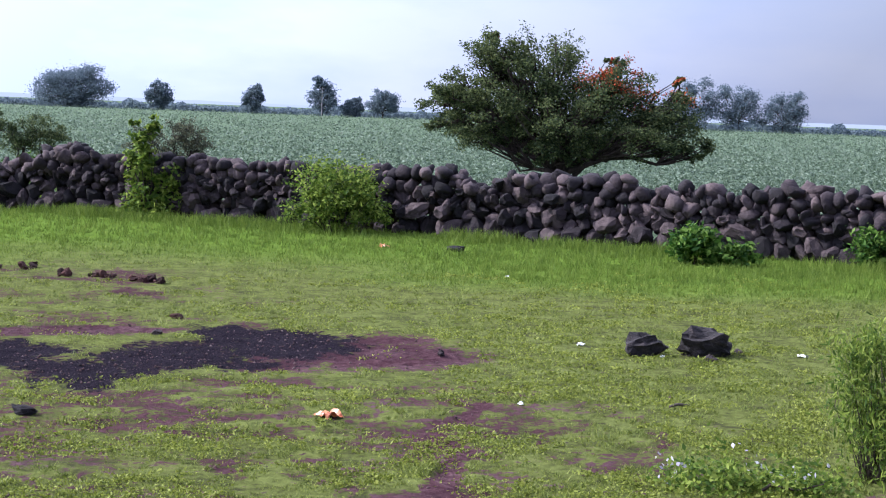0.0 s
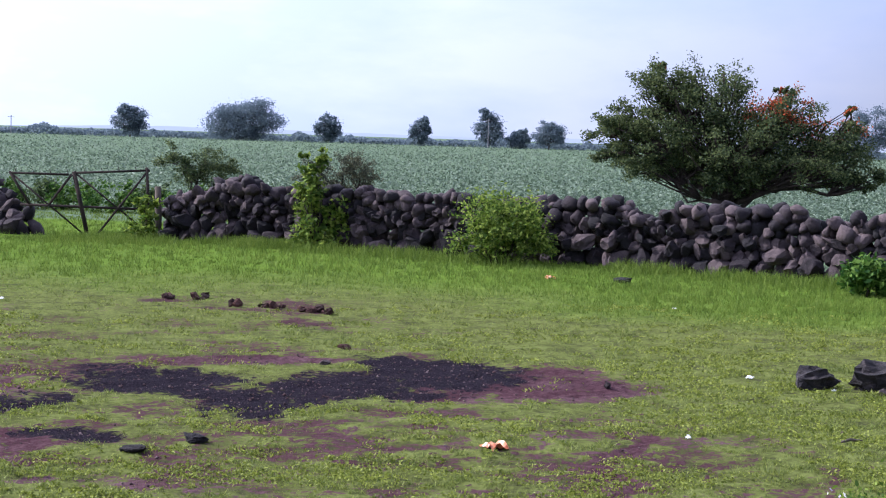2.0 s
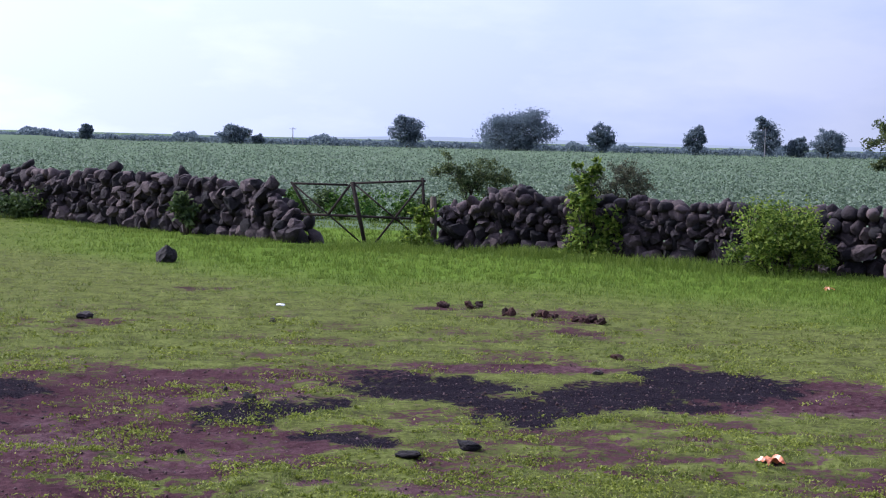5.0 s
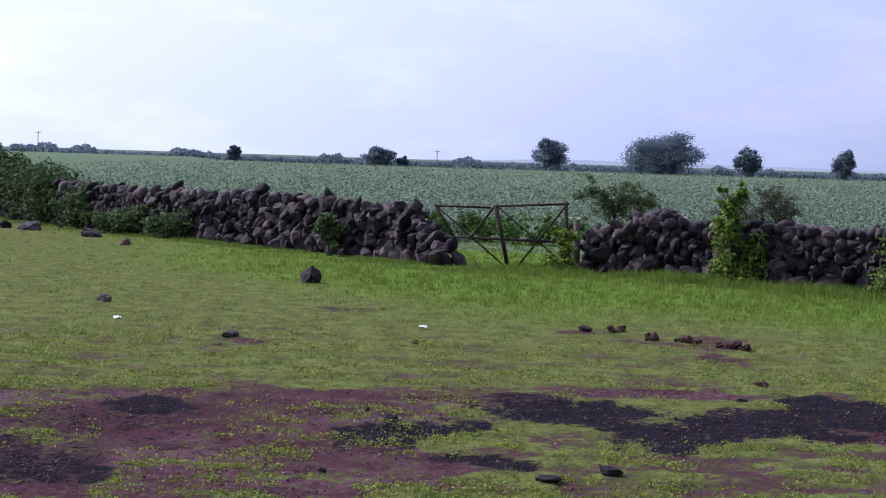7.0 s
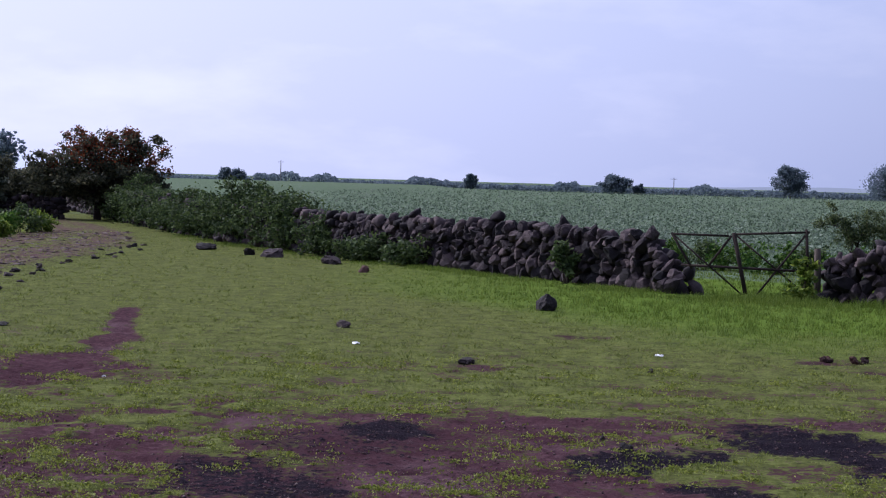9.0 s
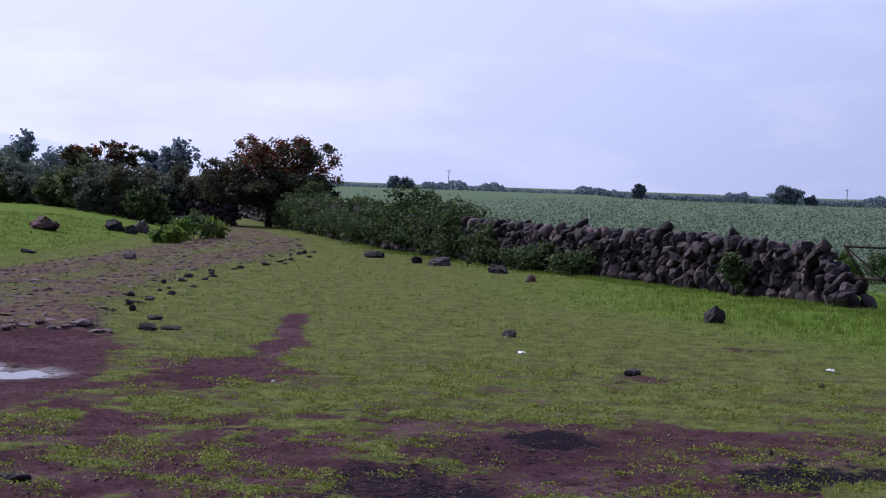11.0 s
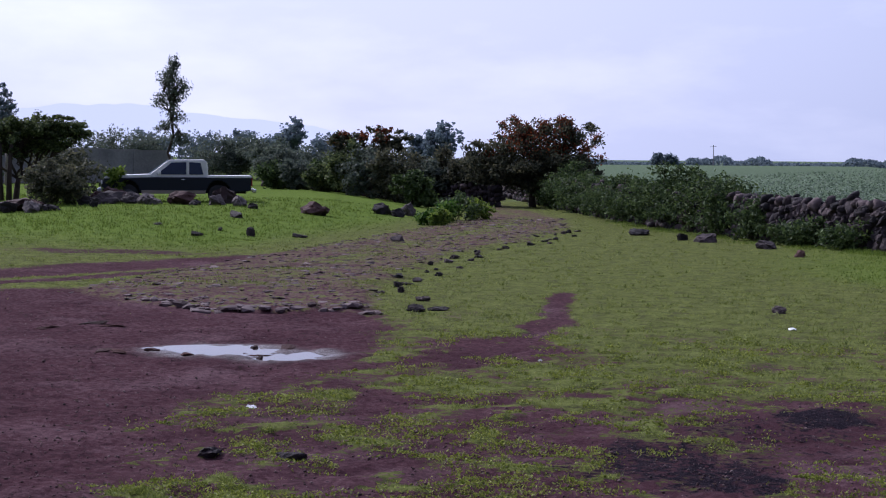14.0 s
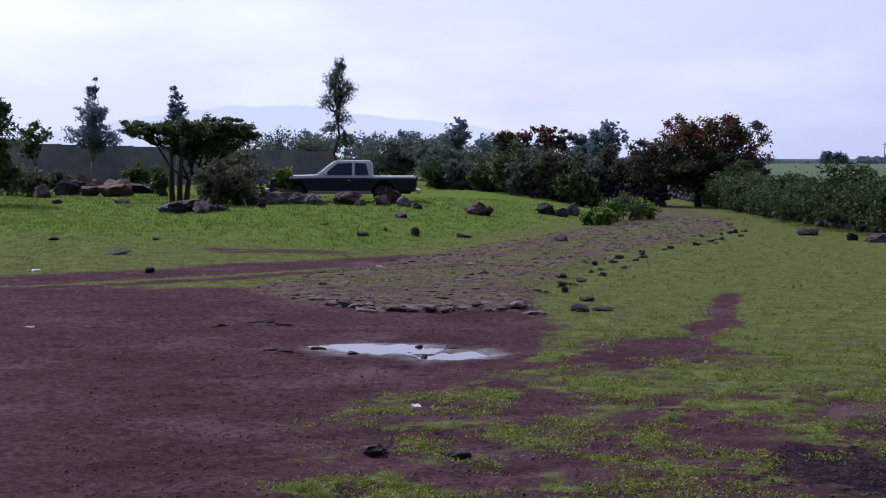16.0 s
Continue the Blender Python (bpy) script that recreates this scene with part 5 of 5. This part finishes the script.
# boulders round the truck and over the bank
BOULDERS = [(27.43, 58, 0.98, 0.62, M_REDROCK), (25.87, 59, 0.85, 0.66, M_REDROCK), (26.21, 57.5, 0.6, 0.42, M_BOULDER), (25.43, 57, 0.62, 0.42, M_BOULDER), (22.81, 56.5, 0.95, 0.42, M_REDROCK), (20.68, 61, 0.7, 0.48, M_BOULDER), (20.09, 60.5, 0.55, 0.36, M_BOULDER), (19.73, 62, 0.65, 0.42, M_BOULDER),
            (25.54, 51.5, 0.55, 0.2, M_BOULDER), (29.06, 58.5, 0.8, 0.42, M_BOULDER), (29.88, 58, 1.0, 0.5, M_BOULDER), (29.44, 59.5, 1.0, 0.55, M_REDROCK), (28.55, 58, 0.7, 0.4, M_BOULDER), (32.64, 53.5, 1.5, 0.42, M_REDROCK), (33.29, 53, 0.7, 0.3, M_BOULDER), (31.99, 53, 0.9, 0.3, M_BOULDER),
            (35.05, 70, 1.4, 0.8, M_REDROCK), (35.88, 71, 1.1, 0.5, M_BOULDER), (34.41, 76, 1.6, 0.6, M_BOULDER), (36.61, 73, 1.2, 0.7, M_BOULDER), (37.43, 68, 0.9, 0.6, M_BOULDER), (36.97, 60, 0.4, 0.2, M_BOULDER), (34.87, 60, 0.6, 0.2, M_BOULDER), (35.97, 78, 1.5, 0.7, M_REDROCK),
            (30.39, 57, 0.7, 0.35, M_BOULDER), (30.11, 60, 0.8, 0.5, M_REDROCK), (28.21, 57.5, 0.5, 0.3, M_BOULDER), (26.88, 57, 0.4, 0.25, M_BOULDER), (24.97, 56, 0.4, 0.2, M_BOULDER), (33.02, 52.5, 0.6, 0.35, M_BOULDER), (32.27, 52.3, 0.7, 0.38, M_BOULDER), (31.61, 53, 0.5, 0.22, M_BOULDER)]
for i, (b, d, w, h, mat) in enumerate(BOULDERS):
    rock("boulder", toward(b, d), (w, w * 0.8, h * 1.1), mat, "large dark reddish boulder on the grassy bank" if mat is M_REDROCK else "grey weathered boulder on the grassy bank", 20 + i * 1.9, group="boulders", turn=i * 40, sink=0.22, rough=0.7, blocky=0.25)
for i, (b, d, w, h) in enumerate([(25.07, 45.5, 0.28, 0.22), (26.88, 44.5, 0.3, 0.12), (26.08, 46.5, 0.16, 0.1), (23.44, 46, 0.4, 0.1), (20.11, 44, 0.35, 0.14), (35.05, 38, 0.55, 0.06), (37.06, 43, 0.3, 0.08), (33.95, 33, 0.22, 0.1), (30.20, 55, 0.25, 0.2), (33.76, 42, 0.2, 0.06), (28.12, 47, 0.3, 0.06)]):
    rock("field_stone", toward(b, d), (w, w * 0.8, h * 1.2), M_STONE, "small grey stone lying in the grass", 70 + i * 2.3, "stone", "stones in the grass", turn=i * 50)

# loose stones of the yard
for i, (x, y, w, h) in enumerate([(0.58, 14.1, 0.1, 0.09), (3.94, 15.6, 0.11, 0.05), (-1.08, 20.5, 0.2, 0.08), (-3.17, 24.6, 0.24, 0.1), (1.57, 11.5, 0.16, 0.05), (2.04, 11.75, 0.17, 0.05), (0.02, 11.8, 0.05, 0.04), (6.15, 13.95, 0.07, 0.05), (-0.77, 41.0, 0.5, 0.25), (0.45, 40.2, 0.5, 0.3), (0.8, 38.2, 0.6, 0.32), (1.3, 37.6, 0.45, 0.3),
                                  (11.0, 24.5, 0.36, 0.1), (12.55, 27.6, 0.5, 0.22), (-8.2, 23.1, 0.26, 0.12), (-7.9, 23.3, 0.3, 0.06), (-8.6, 24.6, 0.18, 0.08), (-10.3, 48.6, 0.6, 0.22), (-7.9, 45.6, 0.6, 0.26), (-5.8, 42.8, 0.5, 0.2), (-4.6, 39.4, 0.25, 0.2), (-8.6, 46.3, 0.3, 0.2), (0.4, 14.6, 0.05, 0.05), (1.1, 20.1, 0.07, 0.05), (9.1, 13.6, 0.1, 0.05), (8.55, 13.2, 0.12, 0.06),
                                  (-5.0, 11.4, 0.2, 0.08), (-5.6, 11.3, 0.18, 0.06), (-4.0, 9.0, 0.16, 0.05)]):
    mat = M_BLACK if i in (0, 6, 22) else M_REDROCK if i in (8, 10, 13, 20) else M_STONE
    rock("field_stone", (x, y), (w, w * 0.85, h * 1.25), mat, "reddish stone lying in the grass" if mat is M_REDROCK else "grey stone lying on the ground", 90 + i * 1.7, "stone", "stones in the yard", turn=i * 37, sink=0.26, rough=0.6)
rngk = np.random.default_rng(15)
for i in range(34):
    y = 25.5 + i * 0.75
    x = np.interp(y, ROAD_R_Y, ROAD_R_X) + 0.35 + rngk.normal() * 0.22
    w = 0.09 + 0.12 * rngk.random()
    rock("kerb_stone", (x, y + rngk.normal() * 0.2), (w, w * 0.8, 0.05 + 0.07 * rngk.random()), M_STONE, "dark stone of a broken row edging the cobbled track", 150 + i, "stone", "stones edging the track", turn=i * 61, sink=0.25, rough=0.6)
rngc = np.random.default_rng(41)
for (ax, ay), (bx, by), n in (((3.2, 22.1), (3.95, 21.9), 8), ((4.0, 21.1), (4.7, 20.75), 14), ((4.75, 20.55), (5.15, 20.2), 12), ((4.2, 16.9), (4.5, 16.8), 2)):
    for i in range(n):
        u = rngc.random()
        w = 0.05 + 0.10 * rngc.random() ** 1.5
        rock("soil_clod", (ax + (bx - ax) * u + 0.03 * rngc.normal(), ay + (by - ay) * u + 0.06 * rngc.normal()), (w, w * 0.75, w * (0.5 + 0.4 * rngc.random())), M_SOIL_CLOD, "crumbly dark red clod of turned earth", 190 + i + ax, "clod", "clods of earth", turn=i * 31, rough=0.9)
for i, (x, y, w) in enumerate([(-9.35, 17.35, 0.2), (-8.35, 17.75, 0.22), (-8.15, 17.6, 0.3), (-8.25, 17.95, 0.2), (-8.05, 18.25, 0.3), (-8.5, 18.3, 0.16), (-9.9, 17.2, 0.34), (-9.6, 17.0, 0.22), (-8.75, 17.05, 0.18), (-11.6, 19.9, 0.4), (-11.2, 19.8, 0.34), (-11.9, 19.3, 0.4), (-8.0, 17.35, 0.16)]):
    rock("mud_clod", (x, y), (w * 0.9, w * 0.5, 0.045), M_SOIL_CLOD, "wet dark clod of mud by the puddle", 230 + i, "clod", "clods of mud", turn=i * 23, rough=0.6)


def gravel():
    """Grit and pebbles strewn over the bare ground."""
    rng = np.random.default_rng(18)
    x, y = spread(60000, -0.75, 0.6, 8, 24, 1.3, rng)
    bare, ash = bareness(x, y)
    keep = (bare > 0.6) & (rng.random(len(x)) < 0.35 + 0.5 * ash)
    for cx, cy, rx, ry in PUDDLES:
        keep &= np.hypot((x - cx) / rx, (y - cy) / ry) > 1.5
    x, y = x[keep], y[keep]
    r = 0.004 + 0.011 * rng.random(len(x)) ** 3 + 0.010 * (rng.random(len(x)) < 0.04) * rng.random(len(x))
    o = np.array([(1, 0, 0), (0, 1, 0), (-1, 0, 0), (0, -1, 0), (0, 0, 0.8), (0, 0, -0.8)])
    f = np.array([(0, 1, 4), (1, 2, 4), (2, 3, 4), (3, 0, 4), (1, 0, 5), (2, 1, 5), (3, 2, 5), (0, 3, 5)])
    v = o[None] * (1 + 0.5 * rng.random((len(x), 6, 3)) - 0.25) * r[:, None, None] + np.stack([x, y, ground_z(x, y) + r * 0.4], 1)[:, None]
    faces = f[None] + 6 * np.arange(len(x))[:, None, None]
    mat = surf("grit", [(0.015, 0.011, 0.014), (0.055, 0.028, 0.030), (0.085, 0.048, 0.050), (0.16, 0.12, 0.12)], 3, 0.9, 0, 20, pick="island")
    tagged(sheet_object("gravel", v.reshape(-1, 3), faces.reshape(-1, 3), mat), "dark grit and pebbles strewn over bare earth", "gravel", kind="stuff")


gravel()

# ---- litter ----
def crumple(name, at, size, stops, label, seed, category="litter"):
    bm = bmesh.new()
    bmesh.ops.create_grid(bm, x_segments=9, y_segments=7, size=0.5)
    off = Vector((seed * 3.3, seed, 0))
    for v in bm.verts:
        n1 = noise.noise(v.co * 4 + off)
        v.co.x *= 1 + 0.3 * noise.noise(v.co * 2 + off * 2)
        v.co.z = 0.35 + 0.6 * n1 - 0.8 * (v.co.x ** 2 + v.co.y ** 2)
    bmesh.ops.solidify(bm, geom=list(bm.faces), thickness=0.02)
    ob = part(name, bm, surf(name + "_foil", stops, 2.2, 0.35, 0.2, 6, spec=0.6))
    ob.matrix_basis = Matrix.LocRotScale((at[0], at[1], gz(at[0], at[1]) + 0.012), Euler((0, 0, seed)), size)
    return tagged(ob, label, category)


crumple("snack_wrapper", (4.1, 11.25), (0.15, 0.16, 0.08), [(0.40, 0.08, 0.03), (0.5, 0.14, 0.05), (0.55, 0.2, 0.08), (0.7, 0.62, 0.58)], "crumpled orange and white snack wrapper", 2.0)
crumple("snack_wrapper", (10.07, 25.3), (0.16, 0.2, 0.1), [(0.45, 0.10, 0.03), (0.6, 0.2, 0.06), (0.75, 0.7, 0.66)], "crumpled orange wrapper in the grass", 3.0)
for i, (x, y, w) in enumerate([(7.8, 14.35, 0.13), (9.6, 13.25, 0.12), (9.97, 20.5, 0.07), (8.2, 13.5, 0.07), (-2.7, 22.4, 0.2), (1.3, 22.0, 0.13), (-14.0, 18.0, 0.14), (-20.5, 26.5, 0.3), (-6.4, 13.7, 0.13), (-4.8, 17.6, 0.05), (5.7, 11.4, 0.07)]):
    crumple("white_litter", (x, y), (w * 0.85, w * 0.5, 0.035), [(0.5, 0.5, 0.52), (0.7, 0.7, 0.72), (0.82, 0.82, 0.82)], "scrap of white plastic litter on the ground", 4.0 + i)
bm = bmesh.new()
tube(bm, [(-0.09, 0, 0), (0, 0.01, 0.01), (0.07, 0, 0), (0.1, -0.01, 0.005)], [0.011, 0.013, 0.012, 0.007], 6)
o = part("stick", bm, M_WOOD, smooth=True)
o.matrix_basis = pose(6.85, 11.0, gz(6.85, 11.0) + 0.02, 0, 0, 10)
tagged(o, "short dark stick lying in the grass", "stick")

# power poles far over the field
for x, y, h in ((140.0, 396, 7.2), (-73, 434, 6.2), (27.5, 428, 4.5)):
    p = empty("utility_pole", pose(x, y, 0), "distant grey utility pole with a crossarm", "utility pole", "utility poles")
    bm = bmesh.new()
    tube(bm, [(0, 0, -0.5), (0, 0, h)], [0.14, 0.09], 8)
    part("pole", bm, M_CEMENT, p)
    part("crossarm", box(bmesh.new(), (1.6, 0.1, 0.1), (0, 0, h - 0.4)), M_CEMENT, p)

# ---- cobbles of the old track ----
def cobbles():
    rng = np.random.default_rng(33)
    shapes = [rock_mesh("cobble", 300 + i, M_COBBLE, 0.35, 1, 1.0, 0.6) for i in range(8)]
    spots = []
    # slabs along the broken front edge, then stones at random
    for x in np.arange(-12.4, -8.6, 0.17):
        w = 0.14 + 0.2 * rng.random()
        spots.append((x + rng.normal() * 0.05, 22.45 + 0.35 * math.sin(x * 1.9) + rng.normal() * 0.1, w, 0.10))
    cy = 22.4 + 38 * rng.random(1100) ** 1.5
    for y in np.sort(cy):
        l, r = np.interp(y, ROAD_L_Y, ROAD_L_X), np.interp(y, ROAD_R_Y, ROAD_R_X)
        x = l + (r - l) * rng.random()
        spots.append((x, y + 0.35 * math.sin(x * 1.9), 0.06 + 0.16 * rng.random() ** 2 + 0.002 * (y - 22), 0.038))
    z = ground_z(np.array([s[0] for s in spots]), np.array([s[1] for s in spots]))
    mats = [Matrix.LocRotScale((px, py, zz + h * (0.1 if h > 0.08 else -0.08)), Euler((rng.normal() * 0.1, rng.normal() * 0.1, rng.random() * 6)), (w, w * 0.8, h)) for (px, py, w, h), zz in zip(spots, z)]
    arrays = []
    for m in shapes:
        v = np.empty(len(m.vertices) * 3, np.float32)
        m.vertices.foreach_get("co", v)
        f = np.empty(len(m.polygons) * 3, np.int32)
        m.polygons.foreach_get("vertices", f)
        arrays.append((v.reshape(-1, 3), f.reshape(-1, 3)))
    vs, fs, base = [], [], 0
    for m in mats[300:]:
        v, f = arrays[rng.integers(8)]
        a = np.array(m)
        vs.append(v @ a[:3, :3].T + a[:3, 3])
        fs.append(f + base)
        base += len(v)
    road = tagged(sheet_object("road", np.concatenate(vs), np.concatenate(fs), M_COBBLE_REST), "old worn cobblestone track overgrown with grass", "road", kind="structure")
    for m in mats[:300]:
        s = new("cobble", shapes[rng.integers(8)])
        s.matrix_basis = m
        s.parent = road


cobbles()
